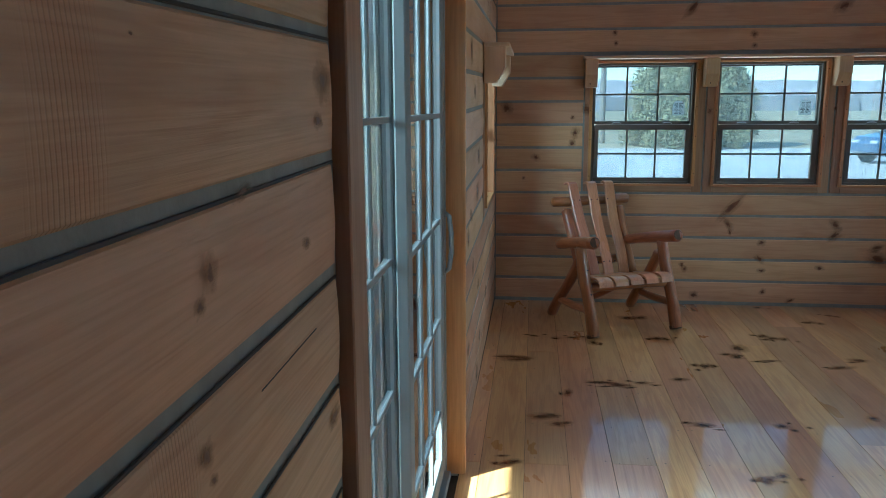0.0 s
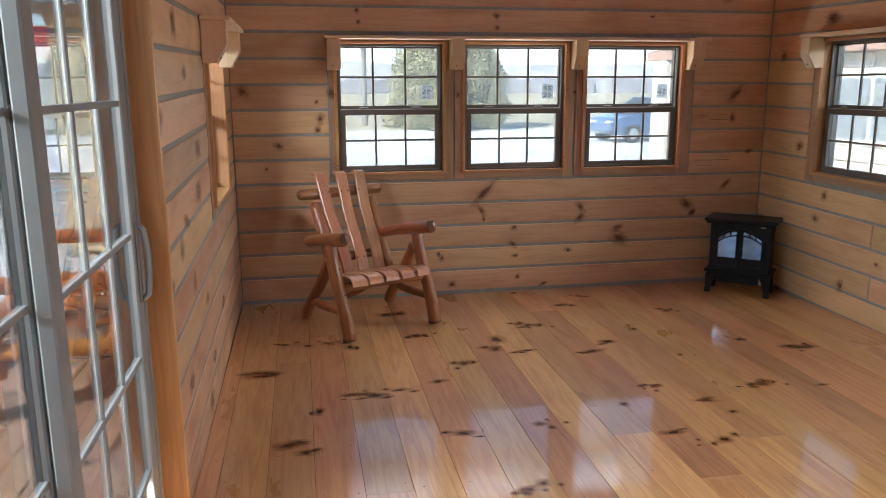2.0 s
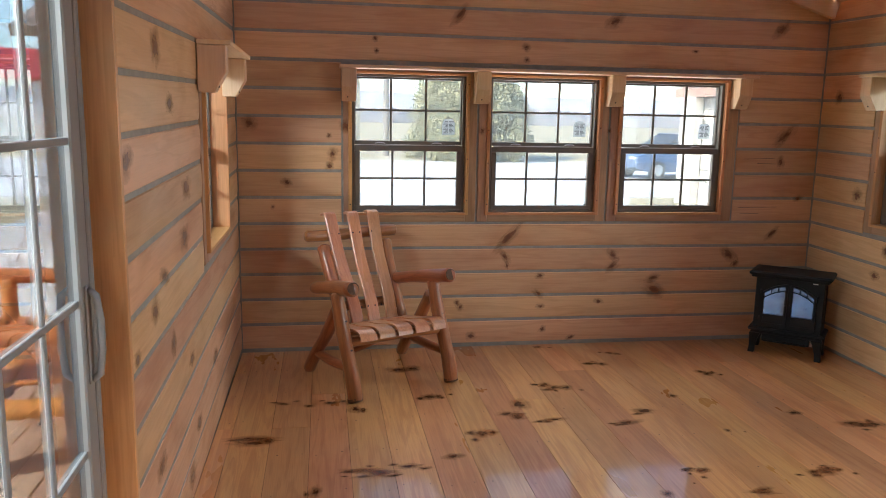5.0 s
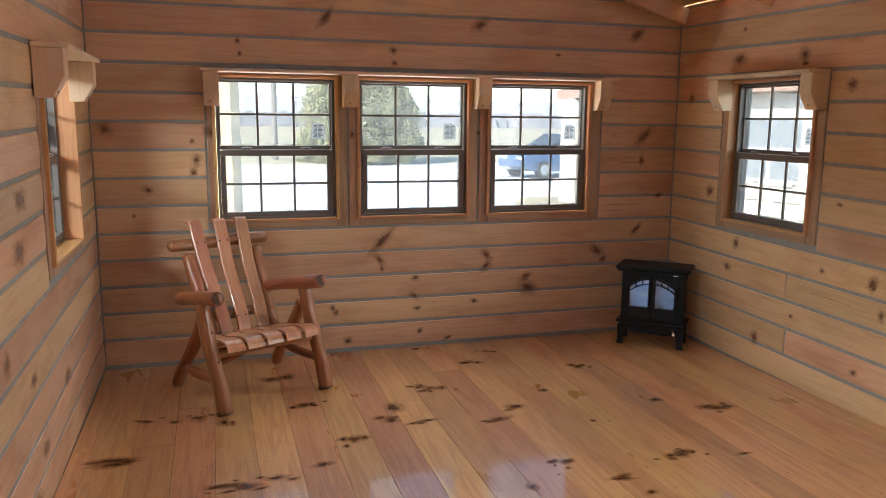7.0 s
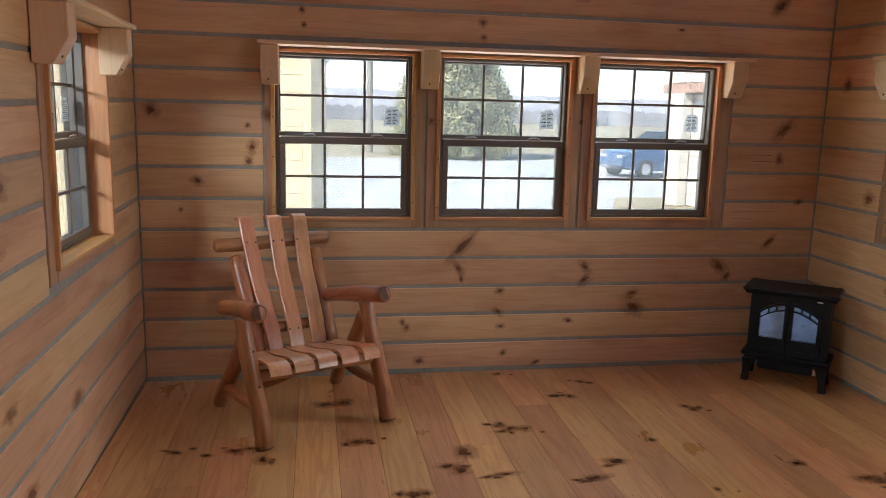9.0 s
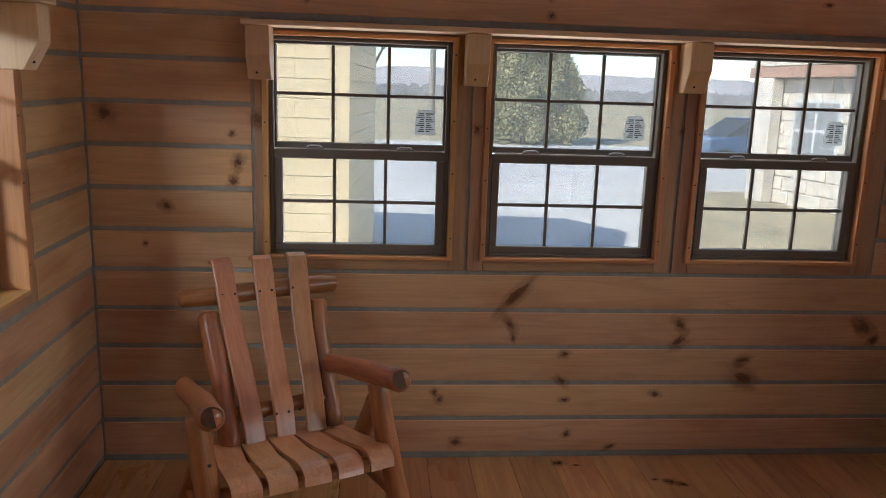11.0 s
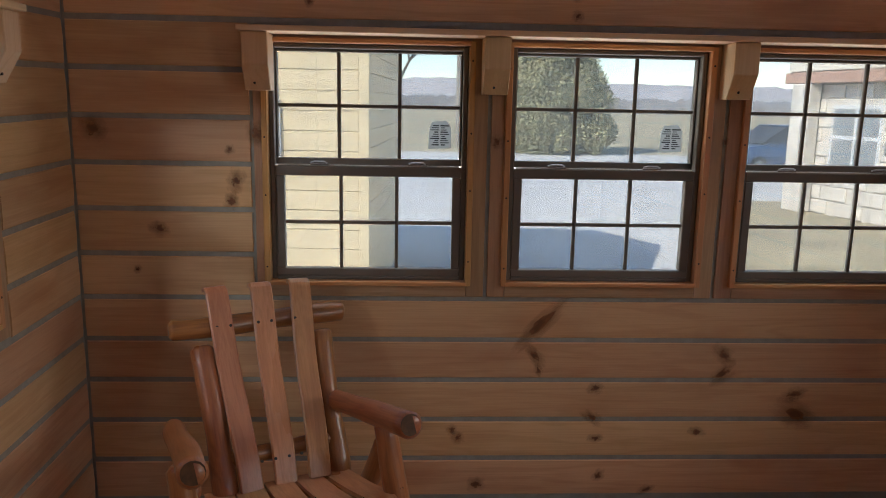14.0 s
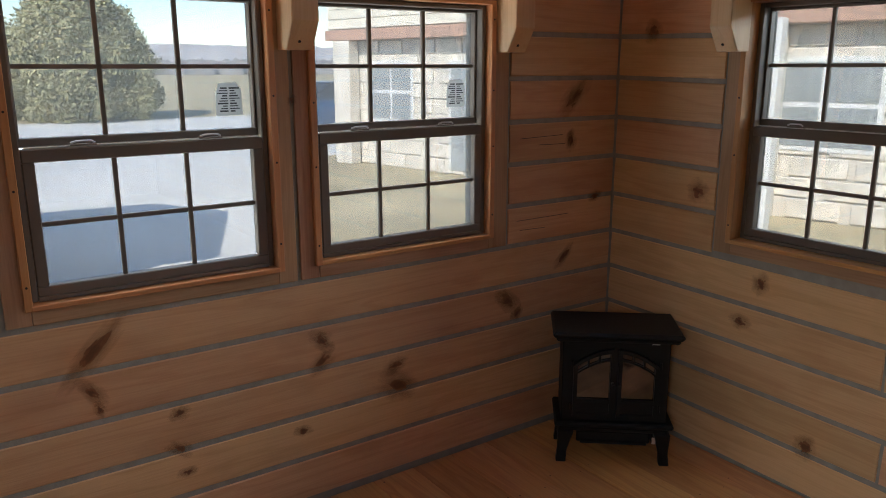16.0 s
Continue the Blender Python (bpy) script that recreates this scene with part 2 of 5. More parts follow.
def knot_material(name, heart, ring, halo, cover=0.95, glow=0.55, rough=0.4):
    """A knot: dark heart, brown ring and a stained halo that fades into the board; the object's own xy plane, radius 1."""
    m = bpy.data.materials.new(name)
    m.use_nodes = True
    nt = m.node_tree
    N, K = nt.nodes.new, nt.links.new
    b = nt.nodes["Principled BSDF"]
    tc, info = N("ShaderNodeTexCoord"), N("ShaderNodeObjectInfo")
    add = N("ShaderNodeVectorMath")
    add.operation = 'MULTIPLY_ADD'
    add.inputs[1].default_value = (31.0, 17.0, 5.0)
    K(info.outputs["Random"], add.inputs[0])
    K(tc.outputs["Object"], add.inputs[2])
    ln = N("ShaderNodeVectorMath")
    ln.operation = 'LENGTH'
    K(tc.outputs["Object"], ln.inputs[0])

    def uneven(scale, detail, amount):
        """The distance from the middle, pushed in and out by a noise."""
        nz, sub, ma = N("ShaderNodeTexNoise"), N("ShaderNodeMath"), N("ShaderNodeMath")
        nz.inputs["Scale"].default_value, nz.inputs["Detail"].default_value = scale, detail
        K(add.outputs[0], nz.inputs["Vector"])
        sub.operation, ma.operation = 'SUBTRACT', 'MULTIPLY_ADD'
        sub.inputs[1].default_value, ma.inputs[1].default_value = 0.5, amount
        K(nz.outputs[0], sub.inputs[0])
        K(sub.outputs[0], ma.inputs[0])
        K(ln.outputs["Value"], ma.inputs[2])
        return ma.outputs[0]

    core, skirt = uneven(2.8, 5, 1.1), uneven(1.7, 4, 1.1)
    ramp = N("ShaderNodeValToRGB")
    e = ramp.color_ramp.elements
    e[0].position, e[0].color = 0.10, (*heart, 1)
    e[1].position, e[1].color = 0.50, (*halo, 1)
    mid = e.new(0.30)
    mid.color = (*ring, 1)
    K(core, ramp.inputs[0])
    K(ramp.outputs[0], b.inputs["Base Color"])
    b.inputs["Roughness"].default_value = rough
    fades = []
    for d, near, far, top in ((core, 0.25, 0.43, cover), (skirt, 0.25, 0.95, glow)):
        r = N("ShaderNodeMapRange")
        for k, v in enumerate((near, far, top, 0.0)):
            r.inputs[k + 1].default_value = v
        K(d, r.inputs[0])
        fades.append(r.outputs[0])
    al = N("ShaderNodeMath")
    al.operation = 'MAXIMUM'
    K(fades[0], al.inputs[0])
    K(fades[1], al.inputs[1])
    K(al.outputs[0], b.inputs["Alpha"])
    return m


KNOT = knot_material("knot", (0.13, 0.048, 0.020), (0.25, 0.105, 0.042), (0.42, 0.20, 0.088), 0.9, 0.5)
FLOORKNOT = knot_material("floor_knot", (0.045, 0.013, 0.006), (0.17, 0.050, 0.016), (0.32, 0.120, 0.036), 1.0, 0.72, 0.2)


# ---- building helpers ----
def link_mesh(name, bm, material, parent=None, label=""):
    me = bpy.data.meshes.new(name)
    bm.normal_update()
    bm.to_mesh(me)
    bm.free()
    me.materials.append(material)
    ob = new(name, me)
    if parent:
        ob.parent = parent
    if label:
        ob["label"] = label
    return ob


def part(name, bm, material, parent, label="", smooth=False):
    ob = link_mesh(name, bm, material, parent, label)
    if smooth:
        ob.data.shade_smooth()
    return ob


def box(bm, c, s, bevel=0.0, m=None):
    r = bmesh.ops.create_cube(bm, size=1.0)
    vs = r["verts"]
    for v in vs:
        v.co = Vector((c[0] + v.co.x * s[0], c[1] + v.co.y * s[1], c[2] + v.co.z * s[2]))
    if bevel:
        es = list({e for v in vs for e in v.link_edges})
        out = bmesh.ops.bevel(bm, geom=es, offset=bevel, segments=1, affect='EDGES')
        vs = list({v for f in out["faces"] for v in f.verts} | {v for v in vs if v.is_valid})
    if m is not None:
        for v in vs:
            v.co = m @ v.co
    return bm


def boxed(c, s, bevel=0.0, m=None):
    return box(bmesh.new(), c, s, bevel, m)


def span(lo, hi, bevel=0.0):
    c = [(a + b) / 2 for a, b in zip(lo, hi)]
    return boxed(c, [abs(b - a) for a, b in zip(lo, hi)], bevel)


def thing(name, label, category, m=None, group="", kind=""):
    ob = new(name)
    if m is not None:
        ob.matrix_world = m
    return tagged(ob, label, category, group, kind)


BOARDS = {}


def board_mesh(l, w, t, ch):
    """A board with softened long edges, its length on x, its face at z = 0 looking to +z."""
    key = (round(l, 3), round(w, 3), round(t, 3), ch)
    if key not in BOARDS:
        y, z = w / 2, -t
        prof = [(-y, z), (y, z), (y, -ch), (y - ch, 0), (-y + ch, 0), (-y, -ch)]
        vs = [(sx * l / 2, p[0], p[1]) for sx in (-1, 1) for p in prof]
        fs = [(i, (i + 1) % 6, 6 + (i + 1) % 6, 6 + i) for i in range(6)]
        fs += [tuple(range(5, -1, -1)), tuple(range(6, 12))]
        me = bpy.data.meshes.new("board")
        me.from_pydata(vs, [], fs)
        me.update()
        BOARDS[key] = me
    return BOARDS[key]


def log_mesh(l, w, t, ch, wood_name, crown=0.0035):
    """A log's room side: a board whose face swells a little between its softened edges."""
    key = (round(l, 3), round(w, 3), wood_name)
    if key not in BOARDS:
        y = w / 2
        face = [(y - ch) * f for f in (1.0, 0.6, 0.2, -0.2, -0.6, -1.0)]
        prof = [(-y, -t), (y, -t), (y, -crown - ch)] + [(q, -crown * (q / y) ** 2) for q in face] + [(-y, -crown - ch)]
        n = len(prof)
        vs = [(sx * (l / 2 - (0.003 if p[1] > -crown - ch / 2 else 0)), p[0], p[1]) for sx in (-1, 1) for p in prof]
        fs = [(i, (i + 1) % n, n + (i + 1) % n, n + i) for i in range(n)]
        fs += [tuple(range(n - 1, -1, -1)), tuple(range(n, 2 * n))]
        me = bpy.data.meshes.new("log")
        me.from_pydata(vs, [], fs)
        me.update()
        BOARDS[key] = me
    return BOARDS[key]


def lay_board(name, l, w, t, m, material, parent, ch=0.004):
    me = log_mesh(l, w, t, ch, material.name) if name == "log" else board_mesh(l, w, t, ch)
    if not me.materials:
        me.materials.append(material)
    ob = new(name, me)
    ob.parent = parent
    ob.matrix_world = m
    return ob


# frames of the four walls and the floor: x along, y up (or along), z out of the surface into the room
def wall_frame(origin, along, up, out):
    m = Matrix((along, up, out)).transposed().to_4x4()
    m.translation = origin
    return m


W, YB, YN = 4.09, 6.0, -1.9
BACK = wall_frame((0, YB, 0), (1, 0, 0), (0, 0, 1), (0, -1, 0))
RIGHT = wall_frame((W, 0, 0), (0, -1, 0), (0, 0, 1), (-1, 0, 0))
LEFT = wall_frame((0, 0, 0), (0, 1, 0), (0, 0, 1), (1, 0, 0))
NEAR = wall_frame((0, YN, 0), (-1, 0, 0), (0, 0, 1), (0, 1, 0))
GROUND = wall_frame((0, 0, 0), (0, 1, 0), (-1, 0, 0), (0, 0, 1))
COURSES = [0.016, 0.190, 0.362, 0.534, 0.705, 0.876, 1.050, 1.226, 1.402, 1.577, 1.754, 1.934, 2.110, 2.292, 2.466, 2.642, 2.818, 2.994, 3.170, 3.346, 3.52]
JOINT, THICK = 0.0195, 0.15
EAVE, RISE = 2.33, 0.302


def roof_z(x):
    return EAVE + (W - x) * RISE


def log_wall(name, F, u0, u1, top, zones, label, joints=(), ends=False, lean=0.0):
    """zones: u0, u1, z0, z1 left free of logs; the grey backing goes on behind them but for its own holes, given as a fifth to eighth number."""
    wall = tagged(new(name), label, "wall", kind="structure")
    bm = bmesh.new()
    e = 0.157 if ends else 0.02
    us = sorted({u0 - e, u1 + e, *[v for z in zones for v in (z[4], z[5])]})
    zs = sorted({-0.05, top, *[v for z in zones for v in (max(z[6], -0.05), z[7])]})
    for a, b in zip(us, us[1:]):
        for c, d in zip(zs, zs[1:]):
            mu, mz = (a + b) / 2, (c + d) / 2
            if any(z[4] < mu < z[5] and z[6] < mz < z[7] for z in zones):
                continue
            box(bm, (mu, mz, -0.007 - THICK / 2), (b - a, d - c, THICK), m=F)
    part("chinking", bm, CHINK, wall, "grey chinking between the logs")
    for k, (z0, z1) in enumerate(zip(COURSES, COURSES[1:])):
        if z0 >= top:
            break
        runs = [(u0 + 0.004, u1 - 0.004)]
        for z in zones:
            if z[2] < (z0 + z1) / 2 < z[3]:
                runs = [q for a, b in runs for q in ((a, min(b, z[0])), (max(a, z[1]), b)) if q[1] - q[0] > 0.02]
        for u, kk in joints:
            if kk == k:
                runs = [q for a, b in runs for q in (((a, u - 0.004), (u + 0.004, b)) if a < u < b else ((a, b),))]
        for a, b in runs:
            h = z1 - z0 - JOINT
            lay_board("log", b - a, h, 0.05, F @ pose((a + b) / 2, z0 + JOINT / 2 + h / 2 + lean * ((a + b) / 2 - (u0 if lean < 0 else u1)), random.uniform(-0.0012, 0.0012), 0, 0, math.degrees(lean) + random.uniform(-0.04, 0.04)), SAWN if lean > 0 and a < 1.0 else PINE, wall)
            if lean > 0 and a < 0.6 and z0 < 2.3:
                # dark strip for the shaded gap where chinking came away from the log below
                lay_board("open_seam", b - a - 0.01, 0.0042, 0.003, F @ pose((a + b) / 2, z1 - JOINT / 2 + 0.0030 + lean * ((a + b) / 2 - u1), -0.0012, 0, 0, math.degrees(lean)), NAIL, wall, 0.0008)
    return wall


# ---- the room ----
ZW0, ZW1 = 0.886, 1.925
WINX = (1.115, 2.040, 2.967)
WY_R, WY_L = 4.97, 4.99
HO = 0.385          # half width of a window's opening in the wall
OZ0, OZ1 = 0.945, 1.862
DY0, DY1, DZ = 1.20, 3.01, 2.08
log_wall("wall_north", BACK, 0, W, 3.80, [(0.668, 3.462, 0.88, 1.93, x - HO, x + HO, OZ0, OZ1) for x in WINX], "stained pine log wall with grey chinking", ends=True)
# the opening at 2.55 is for a made-up window that stays out of view
log_wall("wall_east", RIGHT, -YB, -YN, 2.56, [(-y - 0.475, -y + 0.475, 0.88, 1.93, -y - HO, -y + HO, OZ0, OZ1) for y in (WY_R, 2.55)], "pine log wall with grey chinking",
         joints=((-4.715, 3), (-4.69, 1), (-3.1, 5), (-2.4, 2)), lean=-0.02)
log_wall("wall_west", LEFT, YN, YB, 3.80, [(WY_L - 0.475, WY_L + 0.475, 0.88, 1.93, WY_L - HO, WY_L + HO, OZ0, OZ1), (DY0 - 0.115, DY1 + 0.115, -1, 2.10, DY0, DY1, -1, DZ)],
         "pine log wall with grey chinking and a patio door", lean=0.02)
log_wall("wall_south", NEAR, -W, 0, 3.80, [], "pine log wall with grey chinking", ends=True)

# floor: subfloor and varnished planks
floor = tagged(link_mesh("floor", span((-0.1, YN - 0.1, -0.12), (W + 0.1, YB + 0.1, -0.021)), mat("floor_gap", (0.04, 0.02, 0.01), 0.8)), "varnished knotty pine plank floor", "floor", kind="structure")
PLANK = 0.1925
x = 0.085 - PLANK
n = 0
while x < W:
    a, b = max(x, 0.0), min(x + PLANK, W)
    n += 1
    cuts = [YN] + sorted(random.uniform(YN + 0.4, YB - 0.4) for _ in range(3)) + [YB]
    cuts = [c for i, c in enumerate(cuts) if i in (0, 4) or (c - cuts[i - 1] > 0.7)]
    if b - a > 0.02:
        for c, d in zip(cuts, cuts[1:]):
            lay_board("plank", d - c - 0.0012, b - a - 0.0015, 0.02, GROUND @ pose((c + d) / 2, -(a + b) / 2, random.uniform(-0.0006, 0.0004)), FLOOR, floor, 0.0009)
    x += PLANK

# ceiling: boards on rafters, rising away from the low east wall
bm = bmesh.new()
slope = math.atan(RISE)
for i in range(24):
    u = -0.15 + i * 0.19
    box(bm, (0, 0, 0), (0.184, YB - YN + 0.2, 0.02), 0.004, pose(W - u - 0.09, (YB + YN) / 2, EAVE + (u + 0.09) * RISE + 0.10, 0, math.degrees(slope), 0))
tagged(link_mesh("ceiling", bm, CEILWOOD), "sloping ceiling of pine boards", "ceiling", kind="structure")
for y in (5.93, 5.03, 4.1, 3.2, 2.3, 1.4, 0.5, -0.4, -1.3):
    bm = boxed((0, 0, 0), (W / math.cos(slope) - 0.02, 0.07 if y < 5.9 else 0.04, 0.12), 0.006, pose(W / 2, y, EAVE + W / 2 * RISE + 0.030, 0, math.degrees(slope), 0))
    tagged(link_mesh("rafter", bm, CEILWOOD), "pine rafter under the ceiling boards", "rafter", group="rafters")


def bar(name, lo, hi, material, parent, bevel=0.002, label=""):
    """A straight piece between two corners, its grain along its longest side."""
    c = Vector([(a + b) / 2 for a, b in zip(lo, hi)])
    s = [abs(b - a) for a, b in zip(lo, hi)]
    k = s.index(max(s))
    if k == 0:
        bm, m = boxed((0, 0, 0), s, bevel), Matrix.Translation(c)
    elif k == 1:
        bm, m = boxed((0, 0, 0), (s[1], s[0], s[2]), bevel), Matrix.Translation(c) @ pose(0, 0, 0, 0, 0, 90)
    else:
        bm, m = boxed((0, 0, 0), (s[2], s[1], s[0]), bevel), Matrix.Translation(c) @ pose(0, 0, 0, 0, -90, 0)
    ob = part(name, bm, material, parent, label)
    ob.matrix_parent_inverse = Matrix.Identity(4)
    ob.matrix_basis = m
    return ob


def tube(bm, pts, rad, seg=10, cap=True):
    """A round bar along points; rad: a radius, or one a point."""
    pts = [Vector(p) for p in pts]
    rads = rad if isinstance(rad, (list, tuple)) else [rad] * len(pts)
    rings = []
    ref = Vector((0, 0, 1))
    for i, p in enumerate(pts):
        d = (pts[min(i + 1, len(pts) - 1)] - pts[max(i - 1, 0)]).normalized()
        if abs(d.dot(ref)) > 0.95:
            ref = Vector((1, 0, 0))
        s = d.cross(ref).normalized()
        u = s.cross(d)
        rings.append([bm.verts.new(p + rads[i] * (math.cos(2 * math.pi * k / seg) * s + math.sin(2 * math.pi * k / seg) * u)) for k in range(seg)])
    for a, b in zip(rings, rings[1:]):
        for k in range(seg):
            bm.faces.new((a[k], a[(k + 1) % seg], b[(k + 1) % seg], b[k]))
    if cap:
        bm.faces.new(rings[0][::-1])
        bm.faces.new(rings[-1])
    return bm


def window(name, F, u, label, sticker, side_l, side_r, back=0.012):
    """A double-hung window with 2 x 6 panes. F: its wall's frame; u: its middle along the wall. Parts are placed in a frame with x along, y up, z into the room."""
    m = F @ pose(u, 0, 0)
    win = thing(name, label, "window", m, kind="structure")
    U, D = 0.352, 0.345
    # boards let into the wall round the opening
    bar("casing", (-side_l, ZW0, -0.03), (-HO - 0.001, OZ1 + 0.05, 0.002), SHADED_TRIM, win)
    bar("casing", (HO + 0.001, ZW0, -0.03), (side_r, OZ1 + 0.05, 0.002), SHADED_TRIM, win)
    bar("casing", (-HO, ZW0, -0.03), (HO, OZ0 - 0.004, 0.004), SHADED_TRIM, win)
    bar("casing", (-HO, OZ1 + 0.004, -0.03), (HO, OZ1 + 0.05, 0.001), SHADED_TRIM, win)
    # lining of the opening, standing a little proud of the wall, with a stop inside
    for s in (-1, 1):
        bar("jamb_lining", (s * (HO - 0.005), OZ0 - 0.012, -0.10 - back), (s * (HO + 0.018), OZ1 + 0.012, 0.020), JAMB, win)
    bar("jamb_lining", (-HO - 0.0, OZ0 - 0.012, -0.10 - back), (HO, OZ0 + 0.004, 0.021), JAMB, win)
    bar("jamb_lining", (-HO - 0.0, OZ1 - 0.004, -0.10 - back), (HO, OZ1 + 0.012, 0.020), JAMB, win)
    # vinyl frame
    for s in (-1, 1):
        bar("frame", (s * 0.360, OZ0 + 0.006, -0.100 - back), (s * (HO - 0.0065), OZ1 - 0.006, -0.004 - back), VINYL, win, 0.003)
    bar("frame", (-0.36, OZ0 + 0.005, -0.100 - back), (0.36, OZ0 + 0.020, -0.002 - back), VINYL, win, 0.003)
    bar("frame", (-0.36, OZ1 - 0.022, -0.100 - back), (0.36, OZ1 - 0.006, -0.004 - back), VINYL, win, 0.003)
    mid = 1.388

    def sash(sn, x, z0, z1, gx, g0, g1, d0, d1):
        top = thing_part(sn, win)
        bar("rail", (-x, z0, d0), (x, g0, d1), VINYL, top, 0.003)
        bar("rail", (-x, g1, d0), (x, z1, d1), VINYL, top, 0.003)
        for s in (-1, 1):
            bar("stile", (s * gx, g0, d0), (s * x, g1, d1), VINYL, top, 0.003)
        dm = (d0 + d1) / 2
        for k in (1, 2):
            ux = -gx + 2 * gx * k / 3
            bar("muntin", (ux - 0.007, g0, dm - 0.009), (ux + 0.007, g1, dm + 0.006), VINYL, top, 0.002)
        hz = (g0 + g1) / 2
        for k in range(3):
            a, b = -gx + 2 * gx * k / 3, -gx + 2 * gx * (k + 1) / 3
            bar("muntin", (a + (0.007 if k else 0), hz - 0.007, dm - 0.009), (b - (0.007 if k < 2 else 0), hz + 0.007, dm + 0.006), VINYL, top, 0.002)
        pane = bar("glass", (-gx, g0, dm - 0.013), (gx, g1, dm - 0.010), PANE, top, 0)
        pane.visible_shadow = False
        return top

    sash("upper_sash", 0.3595, mid + 0.012, OZ1 - 0.0225, U, mid + 0.038, 1.829, -0.078 - back, -0.042 - back)
    sash("lower_sash", 0.3595, OZ0 + 0.0205, mid + 0.010, 0.326, 0.995, mid - 0.028, -0.038 - back, -0.003 - back)
    # cam locks, and a bright strip that imitates the meeting rail's highlight
    bm = bmesh.new()
    box(bm, (0, mid + 0.0125, -0.018 - back), (0.70, 0.004, 0.012), 0.001)
    part("keeper_strip", bm, SILVER, win, "bright metal strip in place of a highlight on the rail")
    for s in (-1, 1):
        lock = new("sash_lock")
        lock.parent = win
        part("lock_base", boxed((s * 0.19, mid + 0.016, -0.018 - back), (0.075, 0.005, 0.020), 0.002), VINYL, lock)
        part("lever", tube(bmesh.new(), [(s * 0.19 - 0.035, mid + 0.022, -0.014 - back), (s * 0.19 - 0.02, mid + 0.027, -0.008 - back), (s * 0.19 + 0.02, mid + 0.027, -0.006 - back), (s * 0.19 + 0.03, mid + 0.021, -0.006 - back)], 0.0032, 6), SILVER, lock)
    if sticker:
        st = new("paper_label")
        st.parent = win
        st["label"] = "grey printed paper label stuck on the pane"
        cx, cz, w2, h2 = sticker, 1.522, 0.046, 0.054
        bm = bmesh.new()
        vs = [bm.verts.new(p) for p in ((cx - w2, cz - h2, -0.0665 - back), (cx + w2 * 0.95, cz - h2 * 0.96, -0.0665 - back), (cx + w2 * 0.9, cz + h2 * 0.6, -0.0665 - back), (cx + w2 * 0.5, cz + h2, -0.0665 - back), (cx - w2 * 0.7, cz + h2 * 0.95, -0.0665 - back), (cx - w2 * 0.95, cz + h2 * 0.4, -0.0665 - back))]
        bm.faces.new(vs)
        part("sheet", bm, PAPER, st)
        bm = bmesh.new()
        for k in range(10):
            for h in (-1, 1):
                wide = 0.016 + 0.019 * ((k * 5 + h * 3) % 4) / 3
                box(bm, (cx - 0.002 + h * 0.0195 - h * (0.035 - wide) / 3, cz + 0.036 - k * 0.0083, -0.0650 - back), (wide, 0.0036 if k % 3 else 0.0052, 0.0006))
        part("print_line", bm, INK, st)
    return win


def thing_part(name, parent):
    ob = new(name)
    ob.parent = parent
    return ob


window("window_1", BACK, WINX[0], "double-hung brown vinyl window in pine casing", 0.277, 0.435, 0.4555)
window("window_2", BACK, WINX[1], "double-hung brown vinyl window in pine casing", 0.277, 0.4555, 0.4560)
window("window_3", BACK, WINX[2], "double-hung brown vinyl window in pine casing", 0.277, 0.4560, 0.483)
window("window_4", RIGHT, -WY_R, "double-hung brown vinyl window in pine casing", 0.24, 0.465, 0.465, 0.04)
# made-up window, never in view, there to hold the lamp lighting the west wall
window("unseen_window_6", RIGHT, -2.55, "double-hung brown vinyl window in pine casing", 0, 0.465, 0.465)
window("window_5", LEFT, WY_L, "double-hung brown vinyl window in pine casing", 0.285, 0.465, 0.465, 0.07)


def shelf(F, u0, u1, brackets, label):
    """A narrow pine shelf on sawn brackets over a window."""
    sh = thing("window_shelf", label, "shelf", F @ pose((u0 + u1) / 2, 1.885, 0))
    L = (u1 - u0) / 2
    bar("board", (-L, 0.0, 0.003), (L, 0.020, 0.150), SHELFWOOD, sh, 0.002, "pale sawn pine board")
    for ub in brackets:
        ux = ub - (u0 + u1) / 2
        prof = [(0.004, 0.0), (0.128, 0.0), (0.128, -0.115), (0.075, -0.205), (0.004, -0.205)]
        bm = bmesh.new()
        for s in (-1, 1):
            for z, y in prof:
                bm.verts.new((ux + s * 0.047, y - 0.001, z))
        bm.verts.ensure_lookup_table()
        v = bm.verts
        bm.faces.new([v[i] for i in range(5)])
        bm.faces.new([v[9 - i] for i in range(5)])
        for i in range(5):
            j = (i + 1) % 5
            bm.faces.new((v[i], v[5 + i], v[5 + j], v[j]))
        bmesh.ops.recalc_face_normals(bm, faces=bm.faces[:])
        bmesh.ops.bevel(bm, geom=bm.edges[:], offset=0.003, segments=1, affect='EDGES')
        for q in bm.verts:
            q.co = Vector((q.co.y, -(q.co.x - ux), q.co.z))
        br = part("bracket", bm, SHELFWOOD, sh)
        br.matrix_basis = pose(ux, 0, 0, 0, 0, 90)
        part("screw", tube(bmesh.new(), [(ux - 0.008, -0.183, 0.0625), (ux - 0.008, -0.180, 0.0945)], 0.0045, 8), NAIL, br).matrix_basis = br.matrix_basis.inverted()
    return sh


shelf(BACK, 0.655, 3.505, (0.715, 1.588, 2.508, 3.425), "long pale pine shelf on brackets over three windows")
shelf(RIGHT, -WY_R - 0.475, -WY_R + 0.475, (-WY_R - 0.425, -WY_R + 0.425), "short pale pine shelf on brackets over a window")
shelf(LEFT, 4.94 - 0.475, 4.94 + 0.475, (4.94 - 0.425, 4.94 + 0.425), "short pale pine shelf on brackets over a window")

